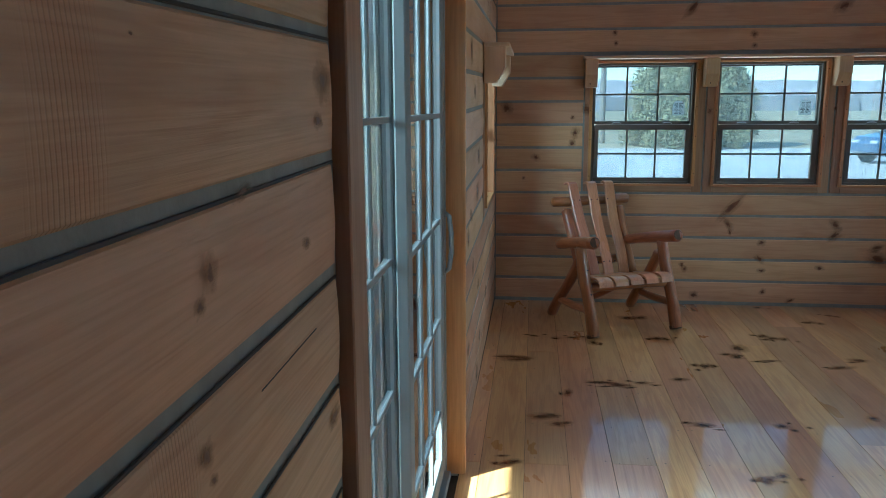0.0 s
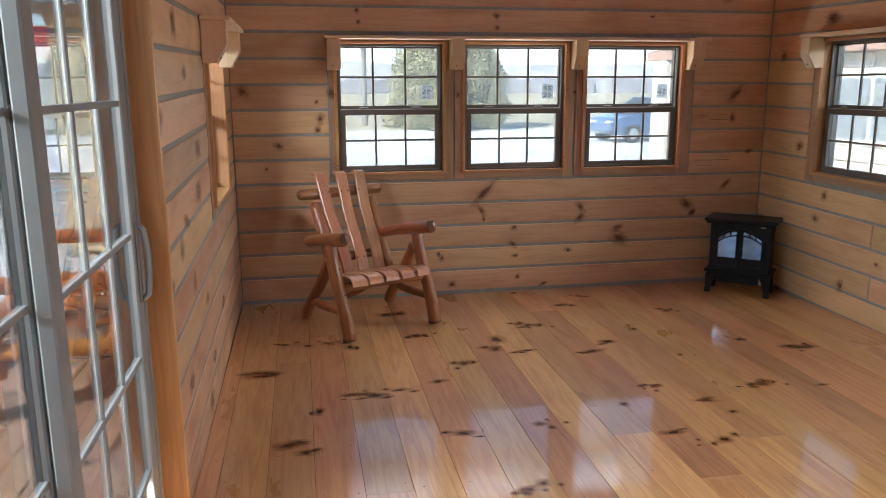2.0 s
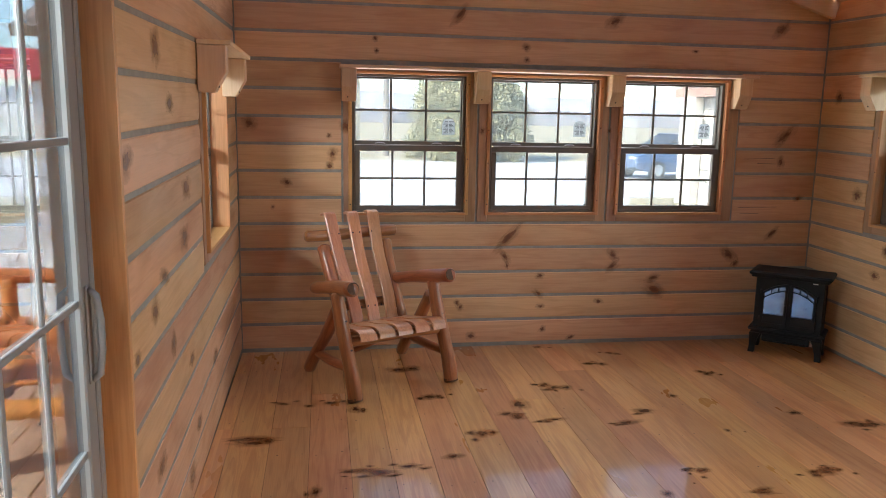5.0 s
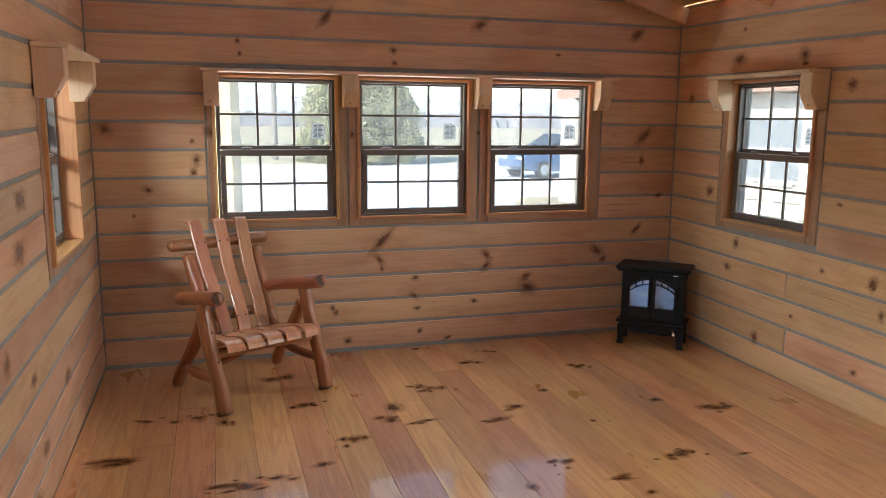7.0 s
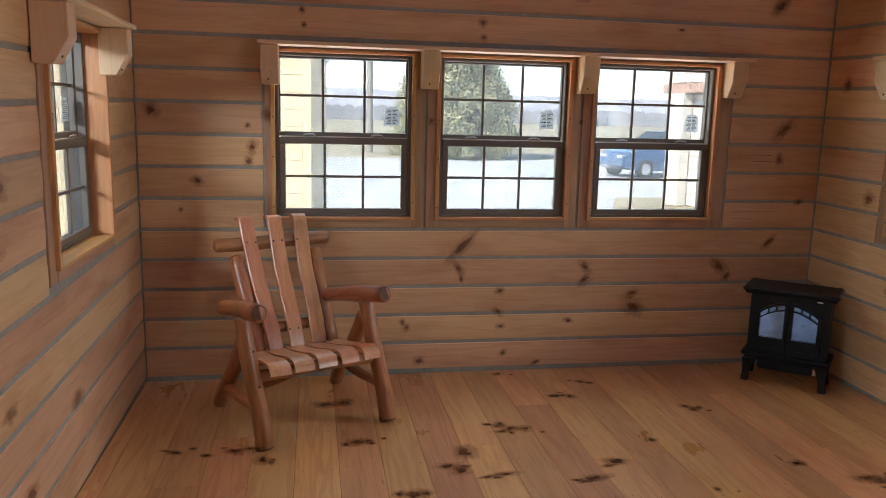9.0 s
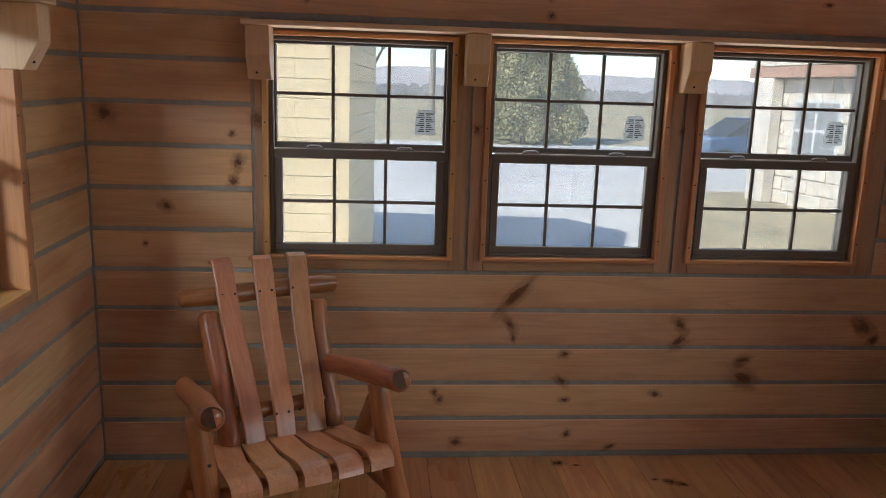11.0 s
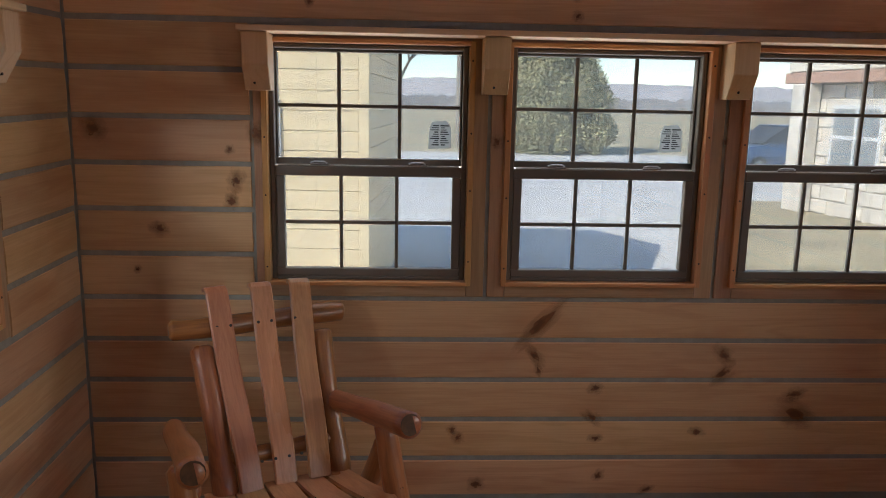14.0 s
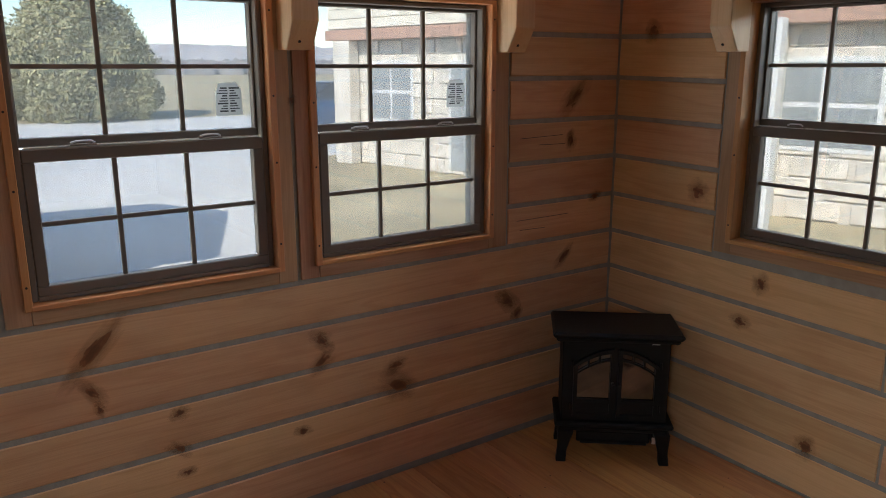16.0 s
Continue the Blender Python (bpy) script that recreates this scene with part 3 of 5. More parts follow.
# ---- the patio door in the west wall ----
door = thing("door_1", "white vinyl sliding patio door with grilles, closed", "door", kind="structure")
JX = -0.05         # room side of the vinyl frame
# near casing's shade comes from the darkened trim colour; the others are log pine
bar("casing", (-0.03, DY0 - 0.10, 0.0), (0.020, DY0 - 0.001, DZ + 0.09), SHADED_TRIM, door, 0.003)
bar("casing", (-0.03, DY1 + 0.001, 0.0), (0.004, DY1 + 0.10, DZ + 0.09), PINE, door, 0.003)
bar("casing", (-0.03, DY0, DZ + 0.002), (0.004, DY1, DZ + 0.09), PINE, door, 0.003)
bar("jamb_lining", (-0.15, DY0, 0.0), (0.012, DY0 + 0.022, DZ), JAMB, door)
bar("jamb_lining", (-0.15, DY1 - 0.022, 0.0), (0.030, DY1, DZ), JAMB, door)
bar("jamb_lining", (-0.15, DY0 + 0.022, DZ - 0.022), (0.012, DY1 - 0.022, DZ), JAMB, door)
A, B = DY0 + 0.023, DY1 - 0.023
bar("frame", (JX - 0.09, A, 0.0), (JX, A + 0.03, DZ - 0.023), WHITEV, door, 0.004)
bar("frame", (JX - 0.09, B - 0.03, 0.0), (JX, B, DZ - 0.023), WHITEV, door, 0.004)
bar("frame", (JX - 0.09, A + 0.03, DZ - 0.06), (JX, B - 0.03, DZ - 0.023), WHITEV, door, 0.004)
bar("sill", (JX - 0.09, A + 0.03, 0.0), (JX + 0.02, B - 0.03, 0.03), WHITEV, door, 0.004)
MIDY = (A + B) / 2 + 0.02


def door_panel(name, y0, y1, x0, x1):
    p = thing_part(name, door)
    z0, z1, s = 0.031, DZ - 0.061, 0.075
    g = (y0 + s, y1 - s, z0 + 0.085, z1 - 0.075)
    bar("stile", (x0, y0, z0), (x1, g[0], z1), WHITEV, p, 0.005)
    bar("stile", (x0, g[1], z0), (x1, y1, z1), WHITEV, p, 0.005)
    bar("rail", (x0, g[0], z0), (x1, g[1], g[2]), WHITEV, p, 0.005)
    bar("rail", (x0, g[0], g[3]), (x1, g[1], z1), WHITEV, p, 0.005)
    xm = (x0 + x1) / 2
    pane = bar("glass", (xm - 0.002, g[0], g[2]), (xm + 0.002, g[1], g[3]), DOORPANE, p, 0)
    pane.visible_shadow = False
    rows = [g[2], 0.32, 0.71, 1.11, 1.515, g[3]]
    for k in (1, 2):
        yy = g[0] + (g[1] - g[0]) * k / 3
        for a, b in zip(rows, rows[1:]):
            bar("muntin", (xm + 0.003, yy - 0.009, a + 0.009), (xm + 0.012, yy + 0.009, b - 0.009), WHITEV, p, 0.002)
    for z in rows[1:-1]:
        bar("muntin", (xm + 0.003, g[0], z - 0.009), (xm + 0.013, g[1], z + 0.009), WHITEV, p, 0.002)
    return p


door_panel("fixed_panel", A + 0.031, MIDY + 0.04, JX - 0.085, JX - 0.050)
sliding = door_panel("sliding_panel", MIDY - 0.04, B - 0.031, JX - 0.042, JX - 0.005)
handle = thing_part("handle", door)
hy = B - 0.068
part("backplate", boxed((JX - 0.002, hy, 1.02), (0.008, 0.03, 0.26), 0.003), WHITEV, handle)
part("grip", tube(bmesh.new(), [(JX, hy, 1.14), (JX + 0.020, hy, 1.125), (JX + 0.028, hy, 1.06), (JX + 0.028, hy, 0.98), (JX + 0.020, hy, 0.915), (JX, hy, 0.90)], 0.010, 8), WHITEV, handle, "pale curved grip", smooth=True)


# ---- the chair ----
def log(bm_pts, r, material, parent, name, label=""):
    """A peeled log: the grain along its own x axis, softly uneven, with rounded ends."""
    a, b = Vector(bm_pts[0]), Vector(bm_pts[-1])
    d = b - a
    L = d.length
    rot = d.to_track_quat('X', 'Z').to_matrix().to_4x4()
    m = Matrix.Translation(a) @ rot
    rr = r if isinstance(r, tuple) else (r, r)
    n = max(5, int(L / 0.05))
    pts, rads = [], []
    for i in range(n + 1):
        f = i / n
        w = rr[0] + (rr[1] - rr[0]) * f
        k = 0.72 if i in (0, n) else 1.0
        pts.append((f * L, 0.004 * math.sin(7 * f + 9 * a.x), 0.004 * math.cos(5 * f + 5 * b.y)))
        rads.append(w * k * (1 + 0.035 * math.sin(11 * f + 13 * a.z)))
        if i in (0, n - 1):
            f2 = (0.012 if i == 0 else L - 0.012) / L
            pts.append((f2 * L, pts[-1][1], pts[-1][2]))
            rads.append(w)
    bm = tube(bmesh.new(), pts, rads, 14)
    ob = part(name, bm, material, parent, label, smooth=True)
    ob.matrix_basis = m
    return ob


def bent_slat(name, pts, width, th, material, parent, turn=None):
    """A bent board: pts are its middle line, across is its width; grain along its own x."""
    pts = [Vector(p) for p in pts]
    a = pts[0]
    ax = (pts[-1] - a).normalized()
    across = turn
    m = Matrix.Translation(a) @ wall_frame((0, 0, 0), ax, across, ax.cross(across))
    inv = m.inverted()
    fine = []
    for i in range(len(pts) - 1):
        p0, p1, p2, p3 = pts[max(i - 1, 0)], pts[i], pts[i + 1], pts[min(i + 2, len(pts) - 1)]
        for k in range(4):
            t = k / 4
            fine.append(0.5 * ((2 * p1) + (p2 - p0) * t + (2 * p0 - 5 * p1 + 4 * p2 - p3) * t * t + (3 * p1 - p0 - 3 * p2 + p3) * t ** 3))
    fine.append(pts[-1])
    q = [inv @ p for p in fine]
    bm = bmesh.new()
    rings = []
    for i, p in enumerate(q):
        d = (q[min(i + 1, len(q) - 1)] - q[max(i - 1, 0)]).normalized()
        nrm = Vector((-d.z, 0, d.x))
        w = width / 2
        c = th * 0.3
        prof = [(-w, -th / 2), (w, -th / 2), (w, th / 2 - c), (w - c, th / 2), (-w + c, th / 2), (-w, th / 2 - c)]
        rings.append([bm.verts.new(p + Vector((0, y, 0)) + nrm * z) for y, z in prof])
    for r0, r1 in zip(rings, rings[1:]):
        for k in range(6):
            bm.faces.new((r0[k], r0[(k + 1) % 6], r1[(k + 1) % 6], r1[k]))
    bm.faces.new(rings[0][::-1])
    bm.faces.new(rings[-1])
    bmesh.ops.recalc_face_normals(bm, faces=bm.faces[:])
    ob = part(name, bm, material, parent)
    ob.matrix_basis = m
    return ob


def screws(places, normal, parent, r=0.0042):
    nrm = Vector(normal).normalized()
    for p in places:
        part("screw", tube(bmesh.new(), [Vector(p) - nrm * 0.004, Vector(p) + nrm * 0.0015], r, 7), NAIL, parent)


chair = thing("log_armchair", "cedar log armchair with bent slat back, on the plank floor", "chair", pose(0.889, 5.446, 0, 0, 0, 25.9))
log([(-0.345, -0.315, 0.004), (-0.392, -0.19, 0.610)], (0.043, 0.038), CEDAR, chair, "front_leg")
log([(0.312, -0.32, 0.004), (0.255, -0.19, 0.620)], (0.043, 0.038), CEDAR, chair, "front_leg")
log([(-0.325, 0.33, 0.006), (-0.355, -0.12, 0.50)], (0.038, 0.036), CEDAR, chair, "back_leg")
log([(0.355, 0.33, 0.006), (0.285, -0.12, 0.52)], (0.038, 0.036), CEDAR, chair, "back_leg")
for sx, front, back in ((-1, (-0.385, -0.365, 0.668), (-0.345, 0.20, 0.560)), (1, (0.258, -0.365, 0.680), (0.228, 0.26, 0.545))):
    arm = log([back, front], (0.036, 0.044), CEDAR, chair, "armrest")
    part("sawn_end", tube(bmesh.new(), [(arm_l, 0.0, 0.0) for arm_l in ((Vector(front) - Vector(back)).length - 0.001, (Vector(front) - Vector(back)).length + 0.0018)], 0.034, 14), ENDGRAIN, arm, "brown sawn end grain")
log([(-0.318, 0.385, 0.846), (0.330, 0.385, 0.840)], 0.037, CEDAR, chair, "top_rail")
log([(-0.215, 0.345, 0.785), (-0.195, 0.10, 0.31)], (0.041, 0.043), CEDAR, chair, "back_post")
log([(0.222, 0.345, 0.790), (0.203, 0.10, 0.31)], (0.041, 0.043), CEDAR, chair, "back_post")
log([(-0.21, 0.165, 0.43), (0.21, 0.165, 0.43)], 0.030, CEDAR, chair, "lower_rail")
log([(-0.345, -0.27, 0.175), (-0.335, 0.22, 0.150)], 0.028, CEDAR, chair, "stretcher")
log([(0.312, -0.27, 0.175), (0.345, 0.22, 0.150)], 0.028, CEDAR, chair, "stretcher")
log([(-0.355, -0.245, 0.330), (0.285, -0.245, 0.330)], 0.030, CEDAR, chair, "seat_rail")
log([(-0.23, 0.10, 0.285), (0.23, 0.10, 0.285)], 0.030, CEDAR, chair, "seat_rail")
log([(-0.10, -0.20, 0.315), (-0.19, 0.10, 0.15)], 0.020, CEDAR, chair, "brace")
for foot, up in (((-0.345, -0.315, 0.004), (-0.392, -0.19, 0.610)), ((0.312, -0.32, 0.004), (0.255, -0.19, 0.620))):
    f0, d = Vector(foot), (Vector(up) - Vector(foot)).normalized()
    part("foot", tube(bmesh.new(), [f0 - d * 0.0015 + Vector((0, 0, 0.002)), f0 + d * 0.022], [0.0425, 0.0445], 14), ENDGRAIN, chair, "dark worn foot")
for xt, xb in ((-0.152, -0.092), (0.011, -0.006), (0.160, 0.080)):
    def bx(f):
        return xt + (xb - xt) * f
    slat = bent_slat("back_slat", [(bx(0), 0.435, 0.968), (bx(0.04), 0.385, 0.968), (bx(0.2), 0.340, 0.858), (bx(0.45), 0.275, 0.70), (bx(0.7), 0.175, 0.535), (bx(0.88), 0.118, 0.425), (bx(1), 0.085, 0.335)], 0.079, 0.016, SLATWOOD, chair, Vector((1, 0, 0)))
    loc = slat.matrix_basis.inverted()
    for f, y, z in ((0.2, 0.3275, 0.855), (0.88, 0.1045, 0.425)):
        screws([loc @ Vector((bx(f) + s, y, z)) for s in (-0.024, 0.024)], loc.to_3x3() @ Vector((0, -1, 0.3)), slat, 0.0055)
for k in range(5):
    xf, xb = -0.272 + k * 0.119, -0.166 + k * 0.082
    bent_slat("seat_slat", [(xf - 0.004, -0.345, 0.352), (xf, -0.325, 0.386), (xf * 0.95 + xb * 0.05, -0.26, 0.396), (xf * 0.6 + xb * 0.4, -0.10, 0.360), (xb, 0.12, 0.325)], 0.098 - 0.002 * k, 0.018, SLATWOOD, chair, Vector((1, 0, 0)))
screws([(-0.352, -0.330, 0.12), (-0.360, -0.300, 0.30), (0.302, -0.335, 0.12), (0.276, -0.270, 0.42), (-0.372, -0.262, 0.46)], (0.1, -1, 0.2), chair, 0.006)
screws([(-0.212, 0.290, 0.73), (-0.204, 0.175, 0.52), (0.222, 0.290, 0.72), (0.213, 0.175, 0.52), (0.208, 0.105, 0.40)], (0, -1, 0.4), chair, 0.006)

# ---- the stove ----
ux, un = Vector((0.7593, -0.6508, 0)), Vector((0.6508, 0.7593, 0))
S = wall_frame(Vector((3.49, 5.69, 0)), ux, un, Vector((0, 0, 1)))
stove = thing("electric_stove", "black cast-iron style electric stove with two glazed doors, on the floor", "stove", S)
SW, SD = 0.462, 0.245
part("body", boxed((SW / 2, SD / 2 + 0.02, 0.355), (SW - 0.028, SD - 0.03, 0.375), 0.006), BLACKCAST, stove)
bm = bmesh.new()
box(bm, (SW / 2, SD / 2 + 0.01, 0.569), (SW + 0.06, SD + 0.055, 0.026), 0.010)
box(bm, (SW / 2, SD / 2 + 0.01, 0.549), (SW + 0.03, SD + 0.03, 0.018), 0.006)
part("top_plate", bm, BLACKCAST, stove)
bm = bmesh.new()
box(bm, (SW / 2, SD / 2 + 0.01, 0.172), (SW + 0.025, SD + 0.015, 0.022), 0.007)
box(bm, (SW / 2, SD / 2 + 0.01, 0.150), (SW - 0.01, SD - 0.01, 0.022), 0.006)
part("base_plate", bm, BLACKCAST, stove)
part("apron", boxed((SW / 2, 0.03, 0.115), (SW - 0.16, 0.018, 0.05), 0.005), BLACKCAST, stove)
part("ash_lip", boxed((SW / 2, 0.015, 0.098), (SW - 0.19, 0.035, 0.008), 0.003), BLACKCAST, stove)
for fx in (0.028, SW - 0.028):
    for fy in (0.03, SD - 0.02):
        s = -1 if fx < 0.2 else 1
        pts = [(fx - s * 0.006, fy, 0.145), (fx, fy, 0.10), (fx + s * 0.006, fy, 0.05), (fx + s * 0.010, fy - 0.004, 0.0)]
        bm = bmesh.new()
        rings = []
        for (px, py, pz), w in zip(pts, (0.034, 0.026, 0.019, 0.021)):
            rings.append([bm.verts.new((px + a * w, py + b * w, pz)) for a, b in ((-1, -1), (1, -1), (1, 1), (-1, 1))])
        for r0, r1 in zip(rings, rings[1:]):
            for k in range(4):
                bm.faces.new((r0[k], r1[k], r1[(k + 1) % 4], r0[(k + 1) % 4]))
        bm.faces.new(rings[0])
        bm.faces.new(rings[-1][::-1])
        bmesh.ops.bevel(bm, geom=bm.edges[:], offset=0.004, segments=1, affect='EDGES')
        part("leg", bm, BLACKCAST, stove)


def arch(x):
    """Height of the doors' arched head."""
    return 0.505 - 0.075 * ((x - SW / 2) / 0.175) ** 2


def stove_door(s):
    d = thing_part("stove_door", stove)
    x0, x1 = SW / 2 + s * 0.008, SW / 2 + s * 0.172
    lo, hi = min(x0, x1), max(x0, x1)
    N = 8

    def plate(name, xa, xb, za, zb, y0, y1, material, label=""):
        bm = bmesh.new()
        xs = [xa + (xb - xa) * i / N for i in range(N + 1)]
        fr = [[bm.verts.new((x, y, za if not callable(za) else za(x))) for x in xs] for y in (y0, y1)]
        tp = [[bm.verts.new((x, y, zb if not callable(zb) else zb(x))) for x in xs] for y in (y0, y1)]
        for i in range(N):
            bm.faces.new((fr[0][i], fr[0][i + 1], tp[0][i + 1], tp[0][i]))
            bm.faces.new((fr[1][i + 1], fr[1][i], tp[1][i], tp[1][i + 1]))
            bm.faces.new((tp[0][i], tp[0][i + 1], tp[1][i + 1], tp[1][i]))
            bm.faces.new((fr[0][i + 1], fr[0][i], fr[1][i], fr[1][i + 1]))
        for i in (0, N):
            bm.faces.new((fr[0][i], tp[0][i], tp[1][i], fr[1][i]))
        bmesh.ops.recalc_face_normals(bm, faces=bm.faces[:])
        return part(name, bm, material, d, label)

    yb, yf = 0.0335, 0.012
    f = 0.016
    plate("door_stile", lo, lo + f, 0.205, arch, yf, yb, BLACKCAST)
    plate("door_stile", hi - f, hi, 0.205, arch, yf, yb, BLACKCAST)
    plate("door_rail", lo + f, hi - f, lambda x: arch(x) - 0.016, arch, yf, yb, BLACKCAST)
    plate("door_rail", lo + f, hi - f, 0.205, 0.222, yf, yb, BLACKCAST)
    plate("door_rail", lo + f, hi - f, 0.268, 0.284, yf, yb, BLACKCAST)
    plate("panel", lo + f, hi - f, 0.222, 0.268, yf + 0.008, yb, BLACKCAST)
    plate("glazing_bar", lo + f, hi - f, lambda x: arch(x) - 0.050, lambda x: arch(x) - 0.042, yf + 0.002, yb - 0.006, BLACKCAST)
    for k in (1, 2):
        xx = lo + f + (hi - lo - 2 * f) * k / 3
        plate("glazing_bar", xx - 0.0035, xx + 0.0035, lambda x: arch(x) - 0.043, lambda x: arch(x) - 0.015, yf + 0.002, yb - 0.006, BLACKCAST)
    plate("door_glass", lo + f, hi - f, 0.284, lambda x: arch(x) - 0.015, yf + 0.014, yb - 0.001, DARKGLASS, "dark glossy glass")
    part("knob", tube(bmesh.new(), [(SW / 2 + s * 0.013, yf, 0.36), (SW / 2 + s * 0.013, yf - 0.012, 0.36), (SW / 2 + s * 0.013, yf - 0.016, 0.36)], [0.006, 0.007, 0.004], 8), BLACKCAST, d)
    for z in (0.25, 0.44):
        part("hinge", tube(bmesh.new(), [(SW / 2 + s * 0.178, yf + 0.006, z - 0.014), (SW / 2 + s * 0.178, yf + 0.006, z + 0.014)], 0.006, 8), BLACKCAST, d)


stove_door(-1)
stove_door(1)
part("nameplate", boxed((SW - 0.075, 0.0335, 0.528), (0.03, 0.003, 0.006)), SILVER, stove)
part("tag", boxed((SW - 0.065, 0.010, 0.112), (0.016, 0.002, 0.028), 0.0005, ), mat("tag_paper", (0.55, 0.42, 0.36), 0.7), stove, "small paper tag hanging by the leg")


# ---- knots in the logs and the planks ----
KN = bpy.data.meshes.new("knot")
KN.from_pydata([(math.cos(a) * 1.05, math.sin(a) * 1.05, 0) for a in [2 * math.pi * k / 14 for k in range(14)]], [], [tuple(range(14))])
KN.materials.append(KNOT)
KF = KN.copy()
KF.materials[0] = FLOORKNOT


def knots(F, parent, rows, lift=0.0022):
    flat = 0.62 if parent is floor else 1.0
    rng = random.Random(len(rows) * 7 + int(rows[0][0] * 1000))
    if parent is floor:
        # small pin knots beside the large ones
        rows = rows + [(u + rng.uniform(-0.05, 0.05), v + rng.choice((-1, 1)) * rng.uniform(0.04, 0.085), a * rng.uniform(0.35, 0.7), b * rng.uniform(0.4, 0.75), 0) for u, v, a, b, _ in rows for _ in range(rng.choice((0, 1, 2)))]
    for u, v, a, b, turn in rows:
        big = (1.6 if parent is floor else 1.45) + rng.uniform(-0.2, 0.4)
        k = new("knot", KF if parent is floor else KN)
        k.parent = parent
        k.matrix_world = F @ pose(u, v, lift + rng.uniform(0, 0.0003), 0, 0, turn + rng.uniform(-14, 14)) @ Matrix.Diagonal((a * big * flat, b * big, 0.02, 1))


north, east, west = bpy.data.objects["wall_north"], bpy.data.objects["wall_east"], bpy.data.objects["wall_west"]
knots(BACK, north, [(1.805, 0.768, 0.1060, 0.0265, 55), (1.792, 0.641, 0.0532, 0.0266, -60), (1.808, 0.576, 0.0267, 0.0160, -70), (2.576, 0.648, 0.0498, 0.0332, -45), (2.577, 0.565, 0.0554, 0.0277, 45), (3.461, 0.641, 0.0530, 0.0294, -40), (3.517, 0.574, 0.0296, 0.0178, 50), (2.889, 0.474, 0.0511, 0.0227, 20), (2.901, 0.388, 0.0684, 0.0399, -20), (2.048, 0.500, 0.0270, 0.0216, 30), (2.040, 0.373, 0.0380, 0.0217, -20), (2.061, 0.281, 0.0337, 0.0168, 0), (2.486, 0.309, 0.0294, 0.0171, 0), (1.564, 0.078, 0.0322, 0.0275, 0), (2.082, 0.114, 0.0220, 0.0165, 55), (2.291, 0.048, 0.0335, 0.0167, 20), (1.484, 0.286, 0.0211, 0.0217, 0), (1.457, 0.319, 0.0158, 0.0162, 0)])
knots(BACK, north, [(3.790, 0.795, 0.0663, 0.0241, 55), (0.886, 2.081, 0.0186, 0.0187, 0), (0.897, 2.005, 0.0140, 0.0141, 0), (1.892, 2.055, 0.0209, 0.0198, 0), (1.899, 1.975, 0.0157, 0.0149, 0), (3.096, 2.065, 0.0237, 0.0106, 0), (1.439, 2.246, 0.0729, 0.0260, 40), (2.504, 2.246, 0.0601, 0.0328, 40), (3.723, 2.229, 0.0537, 0.0299, 55), (0.610, 1.339, 0.0323, 0.0434, 0), (0.590, 1.261, 0.0231, 0.0242, 0), (0.311, 1.150, 0.0314, 0.0240, 0), (0.220, 0.988, 0.0134, 0.0145, 0), (0.082, 1.531, 0.0387, 0.0415, 0), (3.822, 1.501, 0.0779, 0.0300, 50), (3.809, 1.311, 0.0359, 0.0240, 65), (0.588, 1.457, 0.0183, 0.0191, 0), (3.972, 1.051, 0.0334, 0.0176, 0)])
knots(BACK, north, [(0.696, 1.514, 0.0371, 0.0431, 0), (1.607, 1.502, 0.0206, 0.0252, 0), (2.503, 1.517, 0.0170, 0.0212, 0)], 0.0048)
knots(RIGHT, east, [(-5.206, 0.797, 0.0352, 0.0425, 0), (-5.283, 0.619, 0.0425, 0.0277, 0), (-5.527, 1.122, 0.0457, 0.0404, 0), (-4.066, 0.743, 0.0294, 0.0430, 0), (-4.957, 0.204, 0.0382, 0.0417, 0), (-3.991, 0.589, 0.0214, 0.0304, 0), (-4.712, 2.001, 0.0325, 0.0332, 0), (-4.693, 1.951, 0.0277, 0.0166, 0), (-5.301, 2.017, 0.0585, 0.0298, 0), (-4.331, 1.812, 0.0397, 0.0371, 0), (-4.342, 1.148, 0.0246, 0.0128, 0), (-5.266, 2.206, 0.0229, 0.0147, 0), (-4.429, 0.751, 0.0216, 0.0166, 0), (-4.137, 0.227, 0.0310, 0.0192, 0), (-5.811, 1.772, 0.0353, 0.0371, 0), (-4.644, 0.425, 0.0191, 0.0141, 0)])
knots(LEFT, west, [(3.618, 1.804, 0.0515, 0.0439, 0), (3.160, 1.445, 0.0718, 0.0409, 0), (3.818, 1.618, 0.0606, 0.0318, 0), (4.098, 1.290, 0.0896, 0.0412, 0), (4.017, 1.101, 0.0716, 0.0375, 0), (3.605, 1.030, 0.0645, 0.0226, 0), (3.443, 0.947, 0.0476, 0.0331, 0), (3.051, 1.241, 0.0460, 0.0393, 0), (3.716, 0.755, 0.0356, 0.0369, 0), (4.081, 0.580, 0.0614, 0.0299, 0), (4.748, 0.374, 0.0683, 0.0362, 0), (4.203, 0.247, 0.0674, 0.0344, 0), (3.994, 0.100, 0.0745, 0.0413, 0), (3.438, 0.408, 0.0688, 0.0386, 0), (3.066, 0.602, 0.0281, 0.0205, 0), (3.064, 0.790, 0.0276, 0.0182, 0), (3.181, 0.868, 0.0306, 0.0213, 0), (1.026, 1.585, 0.0353, 0.0272, 0)])
